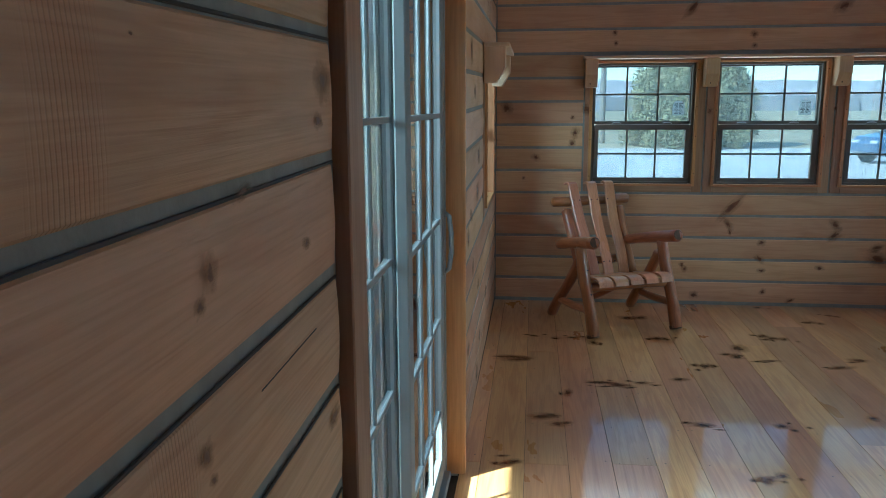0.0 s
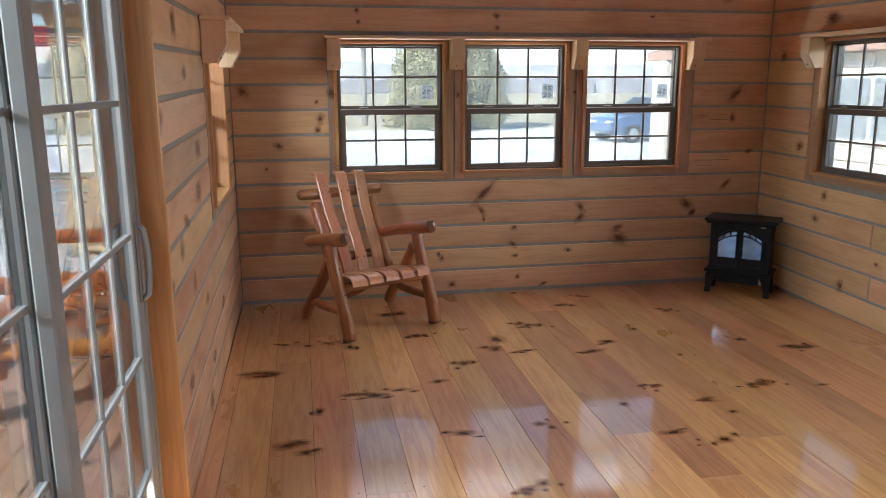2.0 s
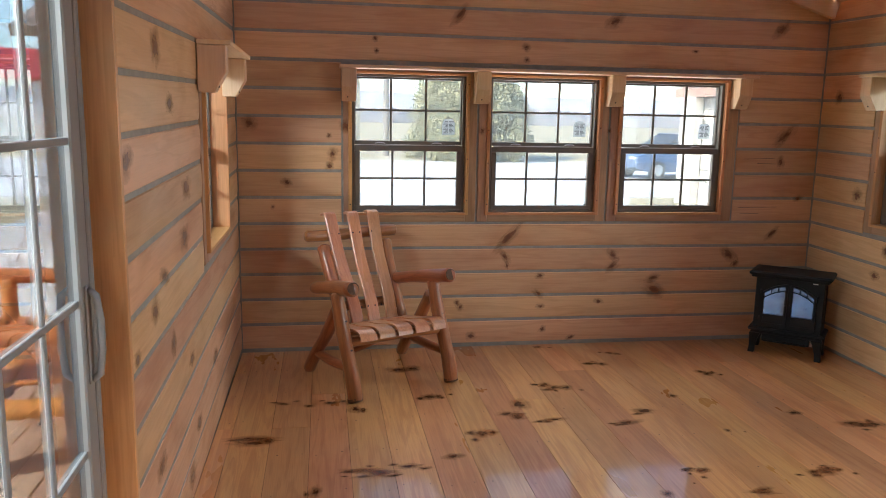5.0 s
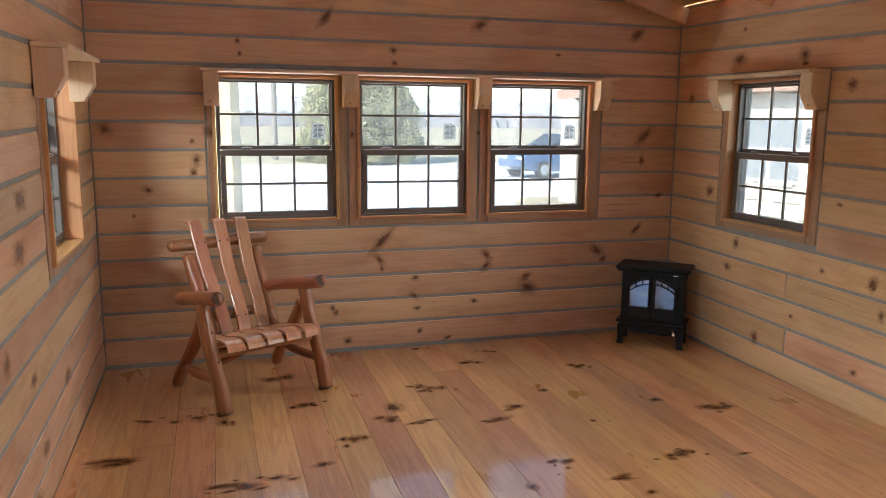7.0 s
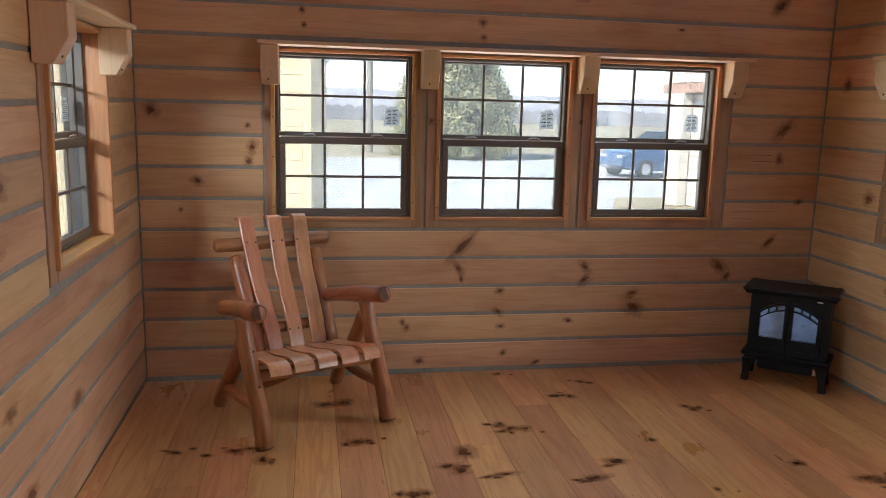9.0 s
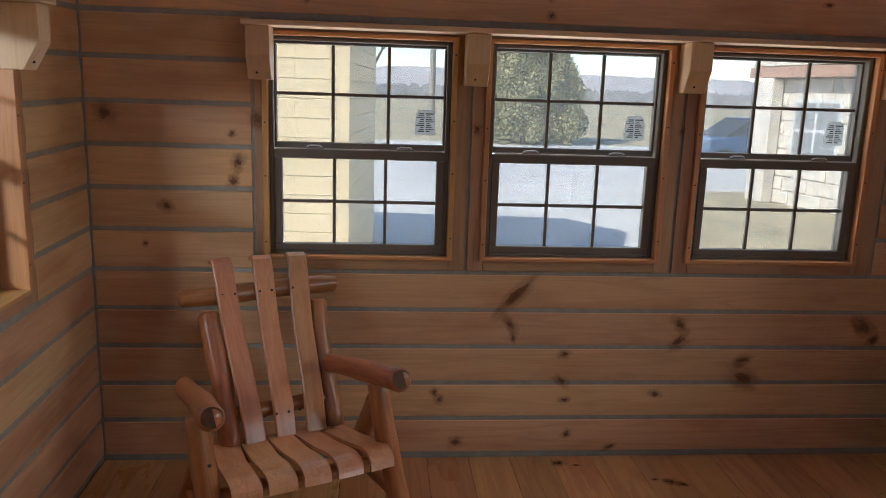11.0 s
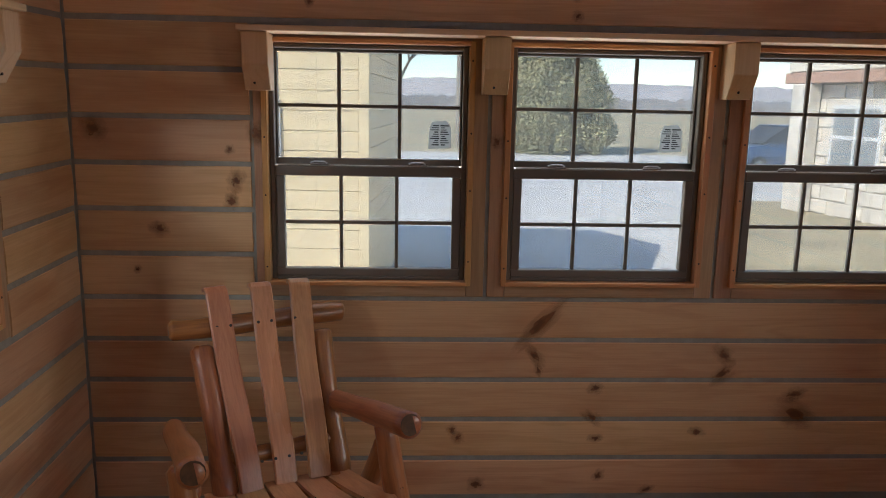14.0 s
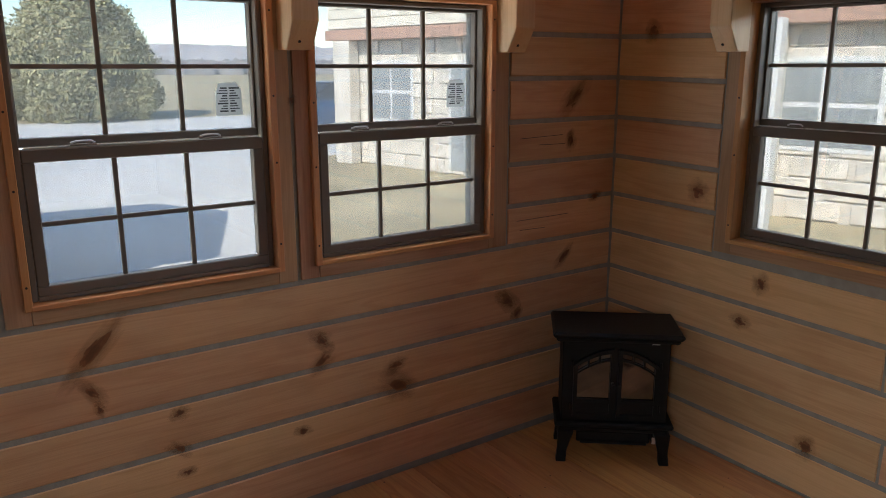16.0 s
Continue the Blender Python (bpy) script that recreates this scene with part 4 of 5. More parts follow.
knots(LEFT, west, [(0.619, 1.402, 0.0147, 0.0153, 0), (0.588, 1.237, 0.0125, 0.0113, 0), (0.996, 1.533, 0.0187, 0.0093, 0), (0.709, 1.468, 0.0204, 0.0061, 0), (1.032, 1.090, 0.0258, 0.0117, 0), (0.923, 1.377, 0.0134, 0.0060, 0), (0.594, 1.377, 0.0092, 0.0068, 0), (0.600, 1.207, 0.0097, 0.0058, 0), (0.509, 1.607, 0.0033, 0.0016, 0)])
knots(GROUND, floor, [(4.505, -1.341, 0.0558, 0.0334, 0), (4.521, -1.281, 0.0466, 0.0260, 0), (4.434, -1.289, 0.0357, 0.0218, 0), (4.874, -1.630, 0.0905, 0.0372, 0), (4.749, -1.522, 0.0424, 0.0519, 0), (4.694, -1.572, 0.0414, 0.0317, 0), (5.122, -1.908, 0.0642, 0.0400, 0), (5.113, -1.980, 0.0514, 0.0267, 0), (5.185, -1.868, 0.0394, 0.0269, 0), (4.561, -2.139, 0.0404, 0.0601, 0), (4.707, -2.297, 0.0438, 0.0460, 0), (5.522, -2.355, 0.0465, 0.0346, 0), (5.536, -2.259, 0.0310, 0.0296, 0), (5.313, -2.939, 0.0443, 0.0345, 0), (5.258, -2.962, 0.0434, 0.0244, 0), (4.589, -3.129, 0.0438, 0.0389, 0), (4.416, -3.351, 0.0511, 0.0550, 0), (4.375, -3.434, 0.0403, 0.0295, 0)], 0.0012)
knots(GROUND, floor, [(3.899, -2.841, 0.0453, 0.0397, 0), (3.872, -2.772, 0.0296, 0.0249, 0), (3.912, -2.913, 0.0306, 0.0218, 0), (3.749, -2.427, 0.0268, 0.0636, 0), (3.978, -2.256, 0.0377, 0.0316, 0), (3.914, -2.240, 0.0218, 0.0138, 0), (4.258, -1.147, 0.0403, 0.0378, 0), (5.046, -1.138, 0.0473, 0.0373, 0), (5.050, -1.190, 0.0356, 0.0208, 0), (4.161, -0.682, 0.0294, 0.0257, 0), (4.131, -0.792, 0.0438, 0.0547, 0), (4.518, -0.196, 0.0429, 0.0747, 0), (4.536, -0.265, 0.0435, 0.0240, 0), (5.026, -0.316, 0.0332, 0.0350, 0), (4.978, -0.461, 0.0328, 0.0272, 0), (5.012, -0.575, 0.0336, 0.0316, 0), (4.909, -0.708, 0.0648, 0.0273, 0), (4.643, -1.757, 0.0307, 0.0595, 0)], 0.0012)
knots(GROUND, floor, [(4.401, -2.627, 0.0290, 0.0160, 0), (4.912, -2.563, 0.0366, 0.0222, 0), (3.827, -3.144, 0.0223, 0.0327, 0), (5.929, -2.031, 0.0355, 0.0261, 0), (5.748, -2.497, 0.0340, 0.0312, 0), (5.539, -1.003, 0.0578, 0.0455, 0), (5.557, -1.101, 0.0585, 0.0368, 0), (3.642, -0.361, 0.0507, 0.0538, 0), (3.557, -0.435, 0.0405, 0.0387, 0), (3.983, -0.503, 0.0606, 0.0197, 0), (3.130, -0.233, 0.0376, 0.0401, 0), (3.109, -0.194, 0.0309, 0.0245, 0), (3.617, -1.147, 0.0343, 0.0401, 0), (3.646, -1.527, 0.0440, 0.0334, 0), (3.599, -1.567, 0.0344, 0.0183, 0), (3.788, -2.003, 0.0481, 0.0272, 0), (3.445, -2.101, 0.0322, 0.0536, 0), (3.335, -2.287, 0.0458, 0.0384, 0)], 0.0012)
knots(GROUND, floor, [(3.302, -2.224, 0.0299, 0.0173, 0), (3.927, -2.864, 0.0423, 0.0451, 0), (3.906, -2.781, 0.0313, 0.0285, 0), (4.393, -3.389, 0.0397, 0.0367, 0), (3.772, -2.446, 0.0290, 0.0431, 0), (4.164, -0.711, 0.0333, 0.0660, 0), (4.180, -0.927, 0.0337, 0.0458, 0), (3.076, -1.290, 0.0316, 0.0408, 0), (3.114, -1.367, 0.0389, 0.0287, 0), (4.566, -0.204, 0.0523, 0.1071, 0), (4.390, -3.477, 0.0397, 0.0368, 0), (3.053, -1.283, 0.0373, 0.0187, 0), (3.985, -2.279, 0.0320, 0.0328, 0), (3.601, -2.491, 0.0266, 0.0226, 0)], 0.0012)



# drying cracks along some of the logs
for F, wall, u, v, length, tilt in ((BACK, north, 3.64, 1.335, 0.24, 1.5), (BACK, north, 3.70, 1.300, 0.15, -1.0), (BACK, north, 3.66, 0.985, 0.30, 0.6), (BACK, north, 3.60, 0.940, 0.14, -1.2), (BACK, north, 1.25, 2.200, 0.40, 0.4), (RIGHT, east, -4.25, 2.16, 0.45, -1.6), (RIGHT, east, -4.35, 0.60, 0.30, -1.4), (RIGHT, east, -5.62, 1.49, 0.18, -1.0), (LEFT, west, 0.85, 1.245, 0.22, 2.0)):
    lay_board("crack", length, 0.0024, 0.002, F @ pose(u, v, 0.0004, 0, 0, tilt), NAIL, wall, 0.0006)

# dark screws in the linings round the windows
for F, wu in [(BACK, q) for q in WINX] + [(RIGHT, -WY_R), (LEFT, WY_L)]:
    for s in (-1, 1):
        for v in (1.02, 1.30, 1.52, 1.79):
            sc = tagged(link_mesh("screw", tube(bmesh.new(), [(0, 0, -0.004), (0, 0, 0.0012)], 0.0038, 7), NAIL), "dark screw head in the pine window lining", "screw", group="lining screws")
            sc.matrix_world = F @ pose(wu + s * (HO + 0.0065), v + 0.013 * s, 0.020)


# ---- outside ----
GRASS = mat("dry_grass", (0.40, 0.335, 0.205), 0.95, var=0.28, scale=0.9, bump=0.3, bump_scale=20)
GRAVEL = mat("pale_gravel", (0.60, 0.585, 0.56), 0.9, var=0.10, scale=0.6, bump=0.05, bump_scale=40)
GZ = -0.45
bm = bmesh.new()
box(bm, (0, 0, GZ - 0.5), (3000, 3000, 1.0))
tagged(link_mesh("ground", bm, GRASS), "dry winter grass", "ground", kind="structure")
bm = bmesh.new()
box(bm, (0, 28.2, GZ), (90, 16, 0.04))
yard = bmesh.ops.create_cube(bm, size=1.0)["verts"]
for v in yard:
    yy = 8.2 if v.co.y < 0 else 20.6
    v.co = Vector((-5.0 if v.co.x < 0 else (3.4 if yy < 10 else 8.8), yy, GZ + 0.003 + v.co.z * 0.04))
tagged(link_mesh("road", bm, GRAVEL), "pale gravel lot", "road", kind="structure")

# porch deck
DZK = -0.06
deck = tagged(new("porch_floor"), "brown stained porch deck boards", "deck", kind="structure")
for i in range(15):
    xx = -0.22 - i * 0.142
    lay_board("deck_board", 9.0, 0.136, 0.035, GROUND @ pose(1.9, -(xx), DZK), DECKWOOD, deck)
# single near-black slab under the boards, in place of the shade between them
part("joist", span((-2.3, -2.5, DZK - 0.25), (-0.16, 6.3, DZK - 0.036)), mat("deck_shadow", (0.05, 0.03, 0.02), 0.9), deck)
porch_roof = tagged(link_mesh("porch_roof", boxed((0, 0, 0), (2.35, 9.4, 0.10), 0.0, pose(-1.22, 1.9, 2.80, 0, -8, 0)), CEILWOOD), "porch roof of pine boards", "roof", kind="structure")
for y in (-2.2, 0.9, 3.55, 6.2):
    post = thing("porch_post", "stained square porch post", "post", group="porch posts")
    bar("shaft", (-2.27, y - 0.06, DZK), (-2.15, y + 0.06, 2.52), RAILWOOD, post, 0.006)
RAILW = RAILWOOD
for y0, y1 in ((-2.13, 0.83), (3.62, 6.13), (0.97, 3.48)):
    rail = thing("porch_railing", "orange stained porch railing with square balusters", "railing", group="porch railings")
    bar("top_rail", (-2.26, y0, 0.78), (-2.15, y1, 0.83), RAILW, rail, 0.005)
    bar("bottom_rail", (-2.235, y0, 0.06), (-2.175, y1, 0.12), RAILW, rail, 0.004)
    nb = int((y1 - y0) / 0.14)
    for k in range(1, nb):
        yy = y0 + (y1 - y0) * k / nb
        bar("baluster", (-2.225, yy - 0.02, 0.12), (-2.185, yy + 0.02, 0.78), RAILW, rail, 0.003)

# log porch swing on chains
swing = thing("porch_swing", "orange stained log porch swing hanging on chains", "swing", pose(-0.88, 5.0, 0, 0, 0, -80))
HWS = 0.72
log([(-HWS, -0.30, 0.36), (HWS, -0.30, 0.36)], 0.05, SWINGWOOD, swing, "front_rail")
log([(-HWS, 0.28, 0.33), (HWS, 0.28, 0.33)], 0.05, SWINGWOOD, swing, "back_rail")
log([(-HWS - 0.05, 0.40, 0.82), (HWS + 0.05, 0.40, 0.82)], 0.060, SWINGWOOD, swing, "top_rail")
for s in (-1, 1):
    log([(s * 0.66, 0.28, 0.28), (s * 0.66, 0.42, 0.90)], 0.045, SWINGWOOD, swing, "back_post")
    log([(s * 0.66, -0.28, 0.16), (s * 0.66, -0.28, 0.62)], 0.045, SWINGWOOD, swing, "arm_post")
    log([(s * 0.66, -0.38, 0.64), (s * 0.66, 0.38, 0.60)], 0.045, SWINGWOOD, swing, "armrest")
    log([(s * 0.66, -0.32, 0.30), (s * 0.66, 0.32, 0.27)], 0.045, SWINGWOOD, swing, "side_rail")
for k in range(7):
    xx = -0.54 + k * 0.18
    log([(xx, 0.28, 0.33), (xx, 0.40, 0.82)], 0.032, SWINGWOOD, swing, "back_spindle")
for k in range(5):
    bar("seat_slat", (-0.62, -0.26 + k * 0.11, 0.375), (0.62, -0.165 + k * 0.11, 0.395), SWINGWOOD, swing, 0.004)


def chain(p0, p1, parent):
    p0, p1 = Vector(p0), Vector(p1)
    d = (p1 - p0)
    n = int(d.length / 0.052)
    m = Matrix.Translation(p0) @ d.to_track_quat('X', 'Z').to_matrix().to_4x4()
    bm = bmesh.new()
    for i in range(n):
        c = (i + 0.5) * d.length / n
        ring = []
        for k in range(9):
            a = 2 * math.pi * k / 8
            q = (c + 0.031 * math.cos(a), 0.013 * math.sin(a), 0) if i % 2 else (c + 0.031 * math.cos(a), 0, 0.013 * math.sin(a))
            ring.append(q)
        tube(bm, ring, 0.0035, 5, cap=False)
    part("chain", bm, SILVER, parent, "zinc link chain").matrix_basis = m


for s in (-1, 1):
    chain((s * 0.72, 0.0, 1.35), (s * 0.72, 0.0, 2.735), swing)
    chain((s * 0.72, -0.26, 0.66), (s * 0.72, 0.0, 1.35), swing)
    chain((s * 0.72, 0.36, 0.70), (s * 0.72, 0.0, 1.35), swing)

# pale yellow cabin behind the back windows
YSIDE = mat("yellow_siding", (0.80, 0.655, 0.42), 0.7, var=0.08, scale=4)
SHINGLE = mat("roof_shingle", (0.20, 0.175, 0.155), 0.9, var=0.2, scale=6)
DARKWIN = mat("far_window", (0.05, 0.055, 0.06), 0.1, var=0.1)
WHITEP = mat("white_paint", (0.66, 0.66, 0.65), 0.6, var=0.05)
cabin = thing("yellow_cabin", "pale yellow log-sided cabin next door", "cabin", pose(0.84, 9.96, GZ, 0, 0, -4.8))
part("wall", span((-3.2, 0.02, 0), (0.0, 3.4, 2.9)), YSIDE, cabin)
for i in range(16):
    bar("siding_board", (-3.2, -0.022, 0.05 + i * 0.178), (0.0, 0.02, 0.05 + i * 0.178 + 0.174), YSIDE, cabin, 0.006)
    bar("siding_board", (-0.02, 0.102, 0.05 + i * 0.178), (0.022, 3.4, 0.05 + i * 0.178 + 0.174), YSIDE, cabin, 0.006)
bar("corner_board", (0.0, -0.03, 0), (0.09, 0.10, 2.9), YSIDE, cabin, 0.004)
cw = thing_part("window", cabin)
bar("frame", (-1.30, -0.045, 1.05), (-0.70, -0.015, 2.10), WHITEP, cw, 0.004)
bar("pane", (-1.24, -0.050, 1.11), (-0.76, -0.046, 2.04), DARKWIN, cw, 0)
for zz in (1.34, 1.57, 1.80):
    bar("muntin", (-1.24, -0.056, zz - 0.012), (-0.76, -0.051, zz + 0.012), WHITEP, cw, 0)
for ry, tip in ((0.75, 24), (2.65, -24)):
    part("roof", boxed((0, 0, 0), (4.0, 2.2, 0.12), 0, pose(-1.6, ry, 3.32, tip, 0, 0)), SHINGLE, cabin)

# stone house with a white-posted porch
STONE = mat("pale_stone", (0.62, 0.57, 0.50), 0.9, var=0.25, scale=5, bump=0.4, bump_scale=9)
FARPANE = mat("house_pane", (0.26, 0.28, 0.29), 0.15, var=0.1)
house = thing("stone_house", "pale stone house with white porch posts", "house", wall_frame((9.6, 19.0, GZ), Vector((0.19, -0.98, 0)).normalized(), Vector((0.98, 0.19, 0)).normalized(), (0, 0, 1)))
part("wall", span((0, 0, 0), (17, 8, 3.0)), STONE, house)
PALESIDE = mat("pale_siding", (0.72, 0.66, 0.55), 0.7, var=0.08, scale=3)
FASCIA = mat("brown_fascia", (0.42, 0.25, 0.18), 0.6, var=0.1)
for k in range(9):
    bar("siding_board", (-0.2, -0.30, 2.86 + k * 0.2), (17.2, -0.24 + 0.02 * (k % 2), 3.05 + k * 0.2), PALESIDE, house, 0.008)
part("upper_wall", span((-0.2, -0.23, 2.84), (17.2, 7.8, 4.7)), PALESIDE, house)
bar("fascia", (-0.25, -0.34, 2.62), (17.25, -0.05, 2.84), FASCIA, house, 0.01, "brown painted fascia board")
for k in (0, 4, 9, 14):
    bar("stone_column", (k, -0.34, 0), (k + 0.55, -0.06, 2.62), STONE, house, 0.02, "pale stone column")
part("roof", boxed((0, 0, 0), (18.4, 7.0, 0.12), 0, pose(8.5, 2.9, 5.75, 17, 0, 0)), SHINGLE, house)
for k in (3, 5):
    bar("porch_post", (0.6 + k * 3.1, -1.75, 0), (0.78 + k * 3.1, -1.57, 2.62), WHITEP, house, 0.01)
for k, (a, w, z0, z1) in enumerate(((0.9, 1.3, 0.95, 2.2), (3.2, 0.95, 0.1, 2.2), (5.4, 1.5, 0.95, 2.2), (9.3, 1.5, 0.95, 2.2), (12.8, 0.95, 0.1, 2.2))):
    hw = thing_part("house_window" if z0 > 0.5 else "house_door", house)
    bar("frame", (a, -0.05, z0), (a + w, 0.0 - 0.004, z1), WHITEP, hw, 0.005)
    if z0 > 0.5:
        for c in range(2):
            for r in range(2):
                bar("pane", (a + 0.07 + c * (w - 0.07) / 2, -0.06, z0 + 0.07 + r * (z1 - z0 - 0.07) / 2), (a + (c + 1) * (w - 0.07) / 2, -0.052, z0 + (r + 1) * (z1 - z0 - 0.07) / 2), FARPANE, hw, 0)
    else:
        bar("door_leaf", (a + 0.07, -0.06, z0), (a + w - 0.07, -0.052, z1 - 0.07), mat("grey_door", (0.30, 0.32, 0.33), 0.5), hw, 0)
for r in range(10):
    off = 0.0 if r % 2 else 0.35
    for k in range(20):
        ln = 0.62 + 0.18 * ((k * 7 + r * 3) % 5) / 4
        bar("stone", (off + k * 0.85, -0.035, 0.02 + r * 0.29), (off + k * 0.85 + ln, -0.002, 0.02 + r * 0.29 + 0.262), STONE, house, 0.012) if not (off + k * 0.85 + ln > 17) else None

# white shed with a red roof across the road, to the west
shed = thing("red_roofed_barn", "white metal barn with a red roof and trim", "barn", pose(-23, 45, GZ, 0, 0, 8))
REDM = mat("red_metal", (0.50, 0.055, 0.06), 0.5, var=0.06)
part("wall", span((-11, -5, 0), (11, 5, 3.5)), WHITEP, shed)
for s in (-1, 1):
    part("roof", boxed((0, 0, 0), (22.8, 5.9, 0.12), 0, pose(0, s * 2.75, 4.35, -s * 17, 0, 0)), REDM, shed)
for k in range(3):
    bar("roller_door", (-8 + k * 6, -5.09, 0.5), (-5 + k * 6, -5.01, 3.1), mat("grey_metal", (0.35, 0.37, 0.4), 0.5), shed, 0.01)

# parked car
car = thing("parked_car", "dark navy estate car parked on the gravel", "car", pose(13.2, 27.4, GZ + 0.02, 0, 0, 196))
CARB = mat("blue_car_paint", (0.05, 0.10, 0.20), 0.3, var=0.05, coat=1.0)
sec = [(-2.25, 0.45, 0.75, 0.72), (-2.1, 0.30, 0.95, 0.84), (-1.2, 0.25, 1.02, 0.88), (0.9, 0.25, 1.02, 0.88), (1.9, 0.28, 0.88, 0.84), (2.25, 0.42, 0.68, 0.70)]
bm = bmesh.new()
rings = [[bm.verts.new(p) for p in ((cx, -w, z0), (cx, w, z0), (cx, w * 1.02, (z0 + z1) / 2), (cx, w * 0.92, z1), (cx, -w * 0.92, z1), (cx, -w * 1.02, (z0 + z1) / 2))] for cx, z0, z1, w in sec]
for r0, r1 in zip(rings, rings[1:]):
    for k in range(6):
        bm.faces.new((r0[k], r0[(k + 1) % 6], r1[(k + 1) % 6], r1[k]))
bm.faces.new(rings[0][::-1])
bm.faces.new(rings[-1])
bmesh.ops.recalc_face_normals(bm, faces=bm.faces[:])
part("body", bm, CARB, car)
bm = bmesh.new()
rings = [[bm.verts.new(p) for p in ((cx, -w, z0), (cx, w, z0), (cx, w * 0.8, z1), (cx, -w * 0.8, z1))] for cx, z0, z1, w in ((-2.05, 0.98, 1.02, 0.78), (-1.5, 0.98, 1.52, 0.80), (0.2, 0.98, 1.56, 0.80), (1.15, 0.98, 1.02, 0.78))]
for r0, r1 in zip(rings, rings[1:]):
    for k in range(4):
        bm.faces.new((r0[k], r0[(k + 1) % 4], r1[(k + 1) % 4], r1[k]))
bm.faces.new(rings[0][::-1])
bm.faces.new(rings[-1])
bmesh.ops.recalc_face_normals(bm, faces=bm.faces[:])
part("cabin", bm, DARKWIN, car, "dark glass")
part("roof", span((-1.5, -0.64, 1.535), (0.25, 0.64, 1.585), 0.02), CARB, car)
for wx in (-1.35, 1.4):
    for s in (-1, 1):
        wh = thing_part("wheel", car)
        part("tyre", tube(bmesh.new(), [(wx, s * 0.70, 0.32), (wx, s * 0.90, 0.32)], 0.32, 18), mat("tyre", (0.015, 0.015, 0.015), 0.8), wh)
        part("rim", tube(bmesh.new(), [(wx, s * 0.895, 0.32), (wx, s * 0.91, 0.32)], 0.20, 14), SILVER, wh)
for s in (-1, 1):
    part("headlight", span((2.08, s * 0.45 - 0.15, 0.66), (2.22, s * 0.45 + 0.15, 0.78), 0.02), WHITEP, car)
    part("tail_light", span((-2.22, s * 0.6 - 0.12, 0.72), (-2.08, s * 0.6 + 0.12, 0.92), 0.02), REDM, car)

# utility pole
pole = thing("utility_pole", "grey wooden utility pole", "pole", pose(3.8, 41, GZ))
part("shaft", tube(bmesh.new(), [(0, 0, 0), (0, 0, 5), (0.05, 0, 10)], [0.17, 0.15, 0.12], 10), mat("grey_wood", (0.28, 0.25, 0.22), 0.9, var=0.2, stretch=(8, 8, 1)), pole)
bar("crossarm", (-1.1, -0.06, 9.0), (1.1, 0.06, 9.12), mat("grey_arm", (0.26, 0.23, 0.2), 0.9), pole, 0.01)


# ---- trees ----
def leaf_mat(name, a, b):
    m = bpy.data.materials.new(name)
    m.use_nodes = True
    nt = m.node_tree
    g = nt.nodes.new("ShaderNodeNewGeometry")
    r = nt.nodes.new("ShaderNodeValToRGB")
    r.color_ramp.elements[0].color, r.color_ramp.elements[1].color = (*a, 1), (*b, 1)
    nt.links.new(g.outputs["Random Per Island"], r.inputs[0])
    nt.links.new(r.outputs[0], nt.nodes["Principled BSDF"].inputs["Base Color"])
    nt.nodes["Principled BSDF"].inputs["Roughness"].default_value = 0.8
    return m


BARK = mat("bark", (0.12, 0.09, 0.07), 0.95, var=0.3, stretch=(6, 6, 1), bump=0.4)


def cedar(x, y, h, r, seed, leaves=9000):
    rng = np.random.default_rng(seed)
    t = thing("cedar_tree", "broad green cedar with a ragged outline", "tree", pose(x, y, GZ))
    part("trunk", tube(bmesh.new(), [(0, 0, 0), (0.05, 0, h * 0.4), (0, 0.05, h * 0.95)], [0.22, 0.14, 0.02], 9), BARK, t)
    lobes = []
    for i in range(300):
        f = rng.uniform(0.04, 0.92)
        rad = r * (1 - f ** 2.2) ** 0.7 * (0.75 + 0.5 * rng.random())
        a = rng.uniform(0, 2 * math.pi)
        lobes.append((rad * math.cos(a) * 0.72, rad * math.sin(a) * 0.72, h * f + 0.15, 0.34 + 0.30 * rng.random()))
    verts, faces = [], []
    for i in range(leaves):
        lx, ly, lz, lr = lobes[int(rng.integers(len(lobes)))]
        d = rng.normal(size=3)
        d /= np.linalg.norm(d)
        c = np.array([lx, ly, lz]) + d * lr * rng.uniform(0.6, 1.05) * np.array([1, 1, 1.25])
        c[2] = max(c[2], 0.1)
        u = rng.normal(size=3)
        u /= np.linalg.norm(u)
        v = np.cross(u, d)
        v /= np.linalg.norm(v) + 1e-6
        s = rng.uniform(0.06, 0.14)
        k = len(verts)
        verts += [tuple(c - u * s * 0.5), tuple(c + v * s * 0.5), tuple(c + u * s + d * s * 0.4), tuple(c - v * s * 0.5)]
        faces.append((k, k + 1, k + 2, k + 3))
    me = bpy.data.meshes.new("crown")
    me.from_pydata(verts, [], faces)
    me.materials.append(LEAF)
    crown = new("crown", me)
    crown.parent = t
    return t


LEAF = leaf_mat("cedar_leaf", (0.19, 0.19, 0.10), (0.46, 0.41, 0.21))
cedar(7.5, 37.5, 5.3, 3.2, 3, 60000)


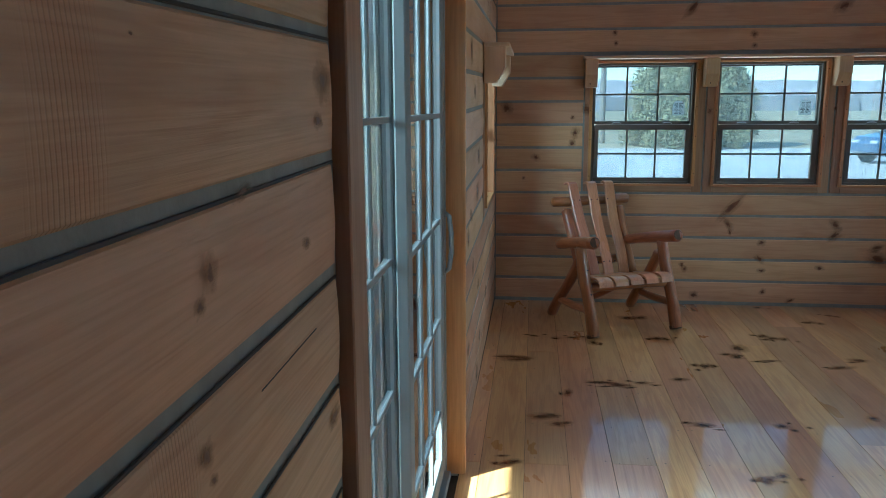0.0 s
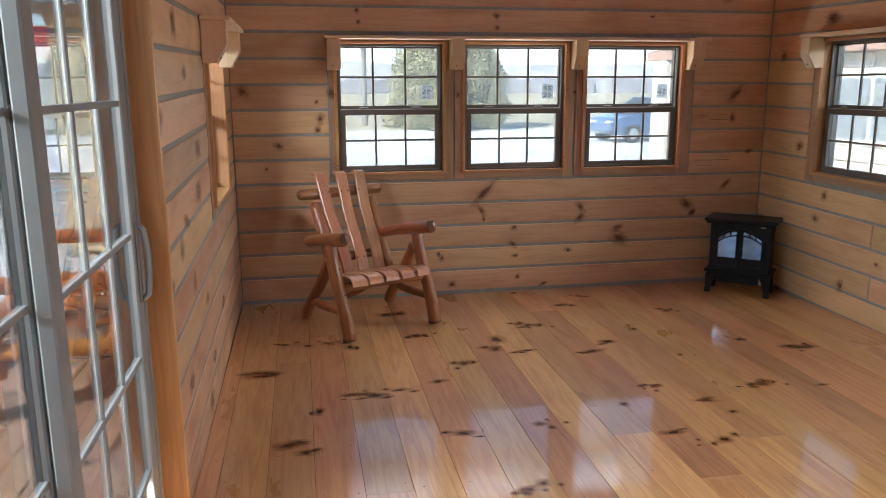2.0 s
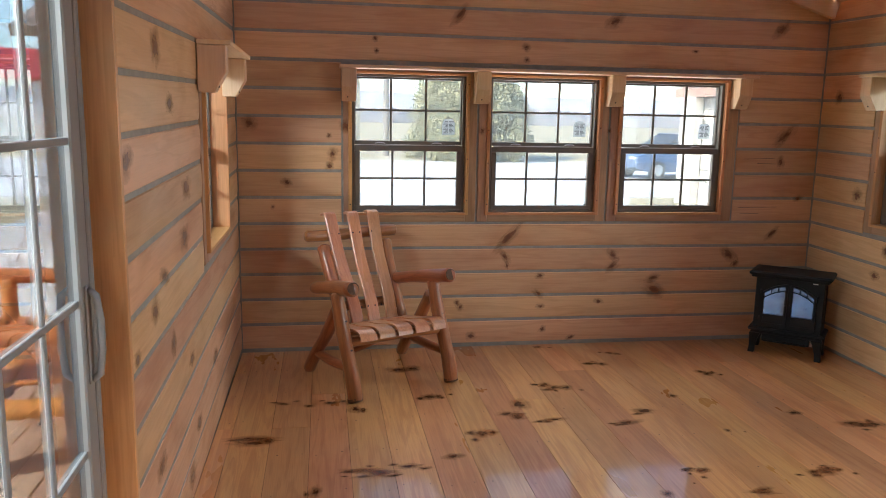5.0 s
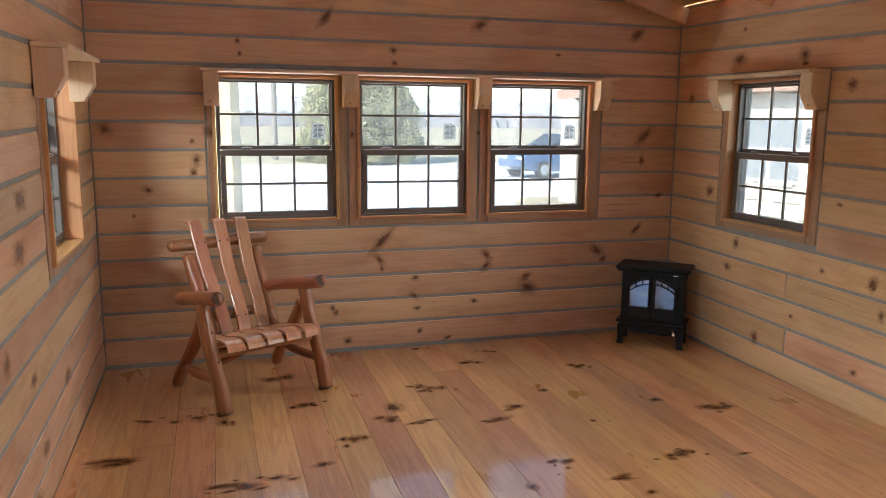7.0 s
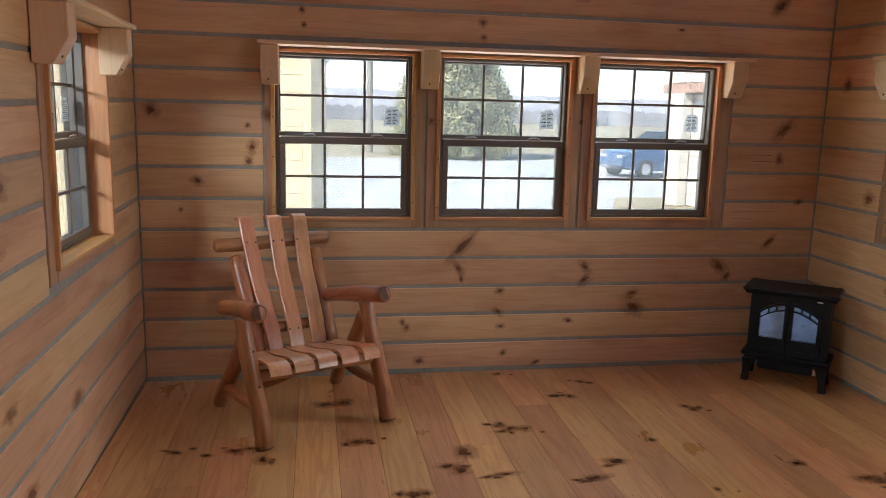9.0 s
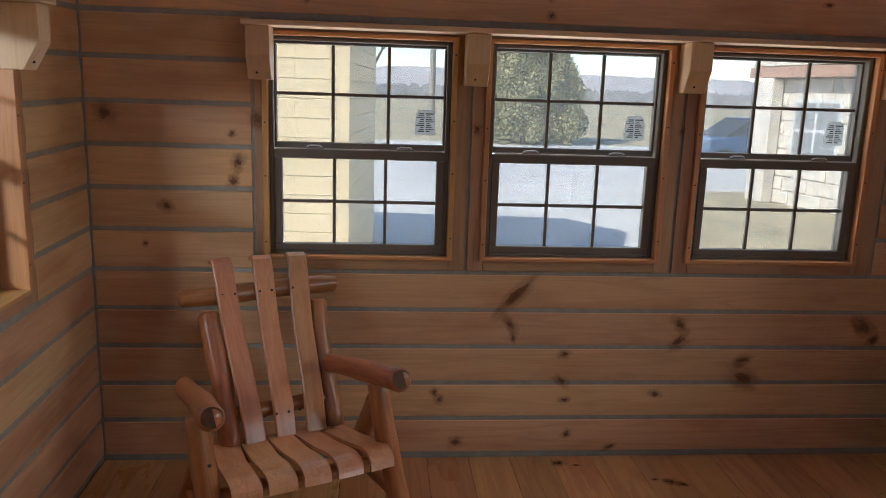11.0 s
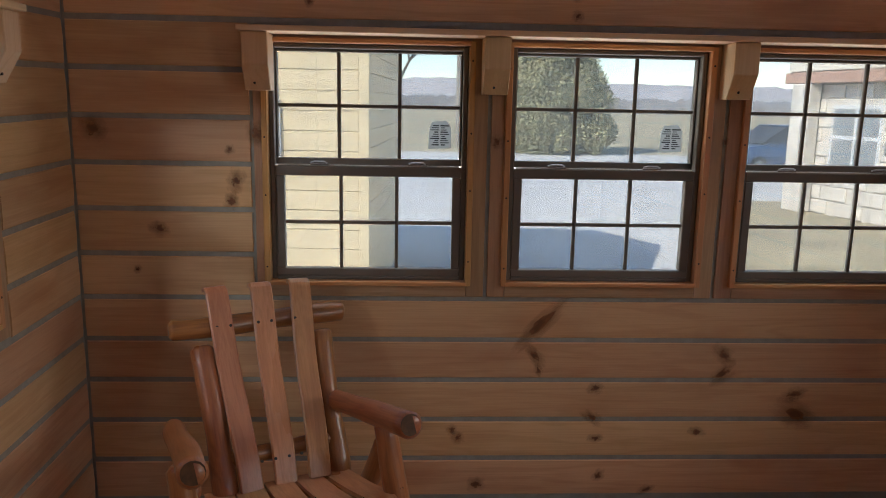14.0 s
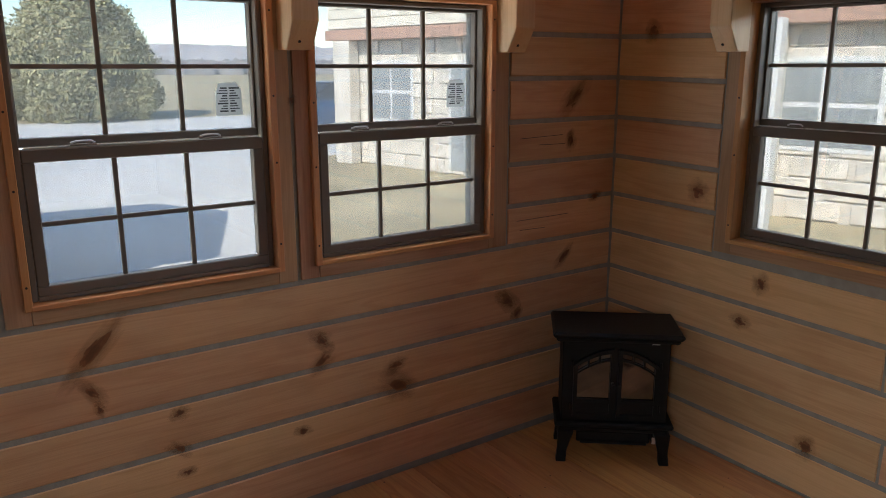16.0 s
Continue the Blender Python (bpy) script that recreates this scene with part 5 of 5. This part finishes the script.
def bare_tree(x, y, h, seed):
    rng = random.Random(seed)
    t = thing("bare_tree", "leafless grey winter tree standing in the grass", "tree", pose(x, y, GZ), group="winter trees")
    bm = bmesh.new()

    def grow(p, d, l, r, n):
        q = p + d * l
        tube(bm, [p, (p + q) / 2 + Vector((rng.uniform(-1, 1), rng.uniform(-1, 1), 0)) * l * 0.05, q], [r, r * 0.85, r * 0.65], 5, cap=False)
        if n:
            for _ in range(3 if n > 1 else 4):
                nd = (d + Vector((rng.uniform(-1, 1), rng.uniform(-1, 1), rng.uniform(-0.2, 0.7))) * 0.75).normalized()
                grow(q, nd, l * rng.uniform(0.6, 0.8), r * 0.6, n - 1)
    grow(Vector((0, 0, 0)), Vector((0, 0, 1)), h * 0.3, h * 0.022, 4)
    part("trunk_and_branches", bm, BARK, t)


for n, (tx, ty, th) in enumerate(((0.5, 56, 10), (-14, 58, 11), (-26, 50, 10))):
    bare_tree(tx, ty, th, 40 + n)

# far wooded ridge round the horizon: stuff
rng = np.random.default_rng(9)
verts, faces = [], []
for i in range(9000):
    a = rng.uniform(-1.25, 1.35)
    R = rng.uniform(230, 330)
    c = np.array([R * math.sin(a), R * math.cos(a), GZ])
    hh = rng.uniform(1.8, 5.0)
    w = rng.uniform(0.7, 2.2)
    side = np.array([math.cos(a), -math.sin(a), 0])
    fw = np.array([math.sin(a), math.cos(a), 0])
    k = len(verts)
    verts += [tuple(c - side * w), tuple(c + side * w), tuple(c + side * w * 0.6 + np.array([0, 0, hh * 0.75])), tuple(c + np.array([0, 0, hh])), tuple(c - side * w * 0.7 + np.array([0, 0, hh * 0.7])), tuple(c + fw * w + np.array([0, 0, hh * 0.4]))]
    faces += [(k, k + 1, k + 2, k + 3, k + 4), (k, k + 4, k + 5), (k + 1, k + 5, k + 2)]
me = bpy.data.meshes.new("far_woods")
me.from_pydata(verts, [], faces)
# grey tones hold the distance haze in the trees' own colour
me.materials.append(leaf_mat("hazed_wood", (0.20, 0.20, 0.22), (0.32, 0.31, 0.32)))
tagged(new("far_woods", me), "bare winter woods on the horizon, greyed for haze", "woods", kind="stuff")

# wooded hills beyond, rising over the fields
rng = np.random.default_rng(12)
verts, faces = [], []
cols, phase = 260, rng.uniform(0, 6.28, 9)
for i in range(cols):
    a = -1.4 + 2.9 * i / (cols - 1)
    top = 21 + sum(5.5 / (k + 1) * math.sin((k * 2.3 + 1.7) * a * 1.6 + phase[k]) for k in range(9)) + rng.uniform(-0.7, 0.7)
    for R, z in ((620, 0.0), (760, top * 0.55), (900, top), (1000, 0.0)):
        verts.append((R * math.sin(a), R * math.cos(a), GZ + z + (rng.uniform(-0.6, 0.6) if z else 0)))
    if i:
        q = 4 * i
        faces += [(q - 4 + k, q + k, q + k + 1, q - 3 + k) for k in range(3)]
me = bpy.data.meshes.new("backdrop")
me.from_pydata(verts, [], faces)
# winter brown lightened: the haze over the hills is part of the colour
me.materials.append(mat("hazed_winter_hill", (0.46, 0.43, 0.42), 0.95, var=0.3, scale=0.06))
tagged(new("backdrop", me), "low wooded hills in winter brown, paled for haze", "hills", kind="structure")

# nail heads along the planks: stuff
rng = np.random.default_rng(21)
verts, faces = [], []
for k in range(-1, 22):
    for row in range(20):
        for e in (0.035, PLANK - 0.035):
            if rng.random() < 0.12:
                continue
            cx, cy, r = 0.085 + k * PLANK + e + rng.normal() * 0.006, YN + 0.2 + row * 0.405 + rng.normal() * 0.02, rng.uniform(0.0026, 0.0042)
            if not (0.02 < cx < W - 0.02 and cy < YB - 0.03):
                continue
            q = len(verts)
            verts += [(cx + r * math.cos(a * math.pi / 3), cy + r * math.sin(a * math.pi / 3), 0.0009) for a in range(6)]
            faces.append(tuple(range(q, q + 6)))
me = bpy.data.meshes.new("floor_nails")
me.from_pydata(verts, [], faces)
me.materials.append(NAIL)
tagged(new("floor_nails", me), "dark nail heads set in the floor planks", "nails", kind="stuff")
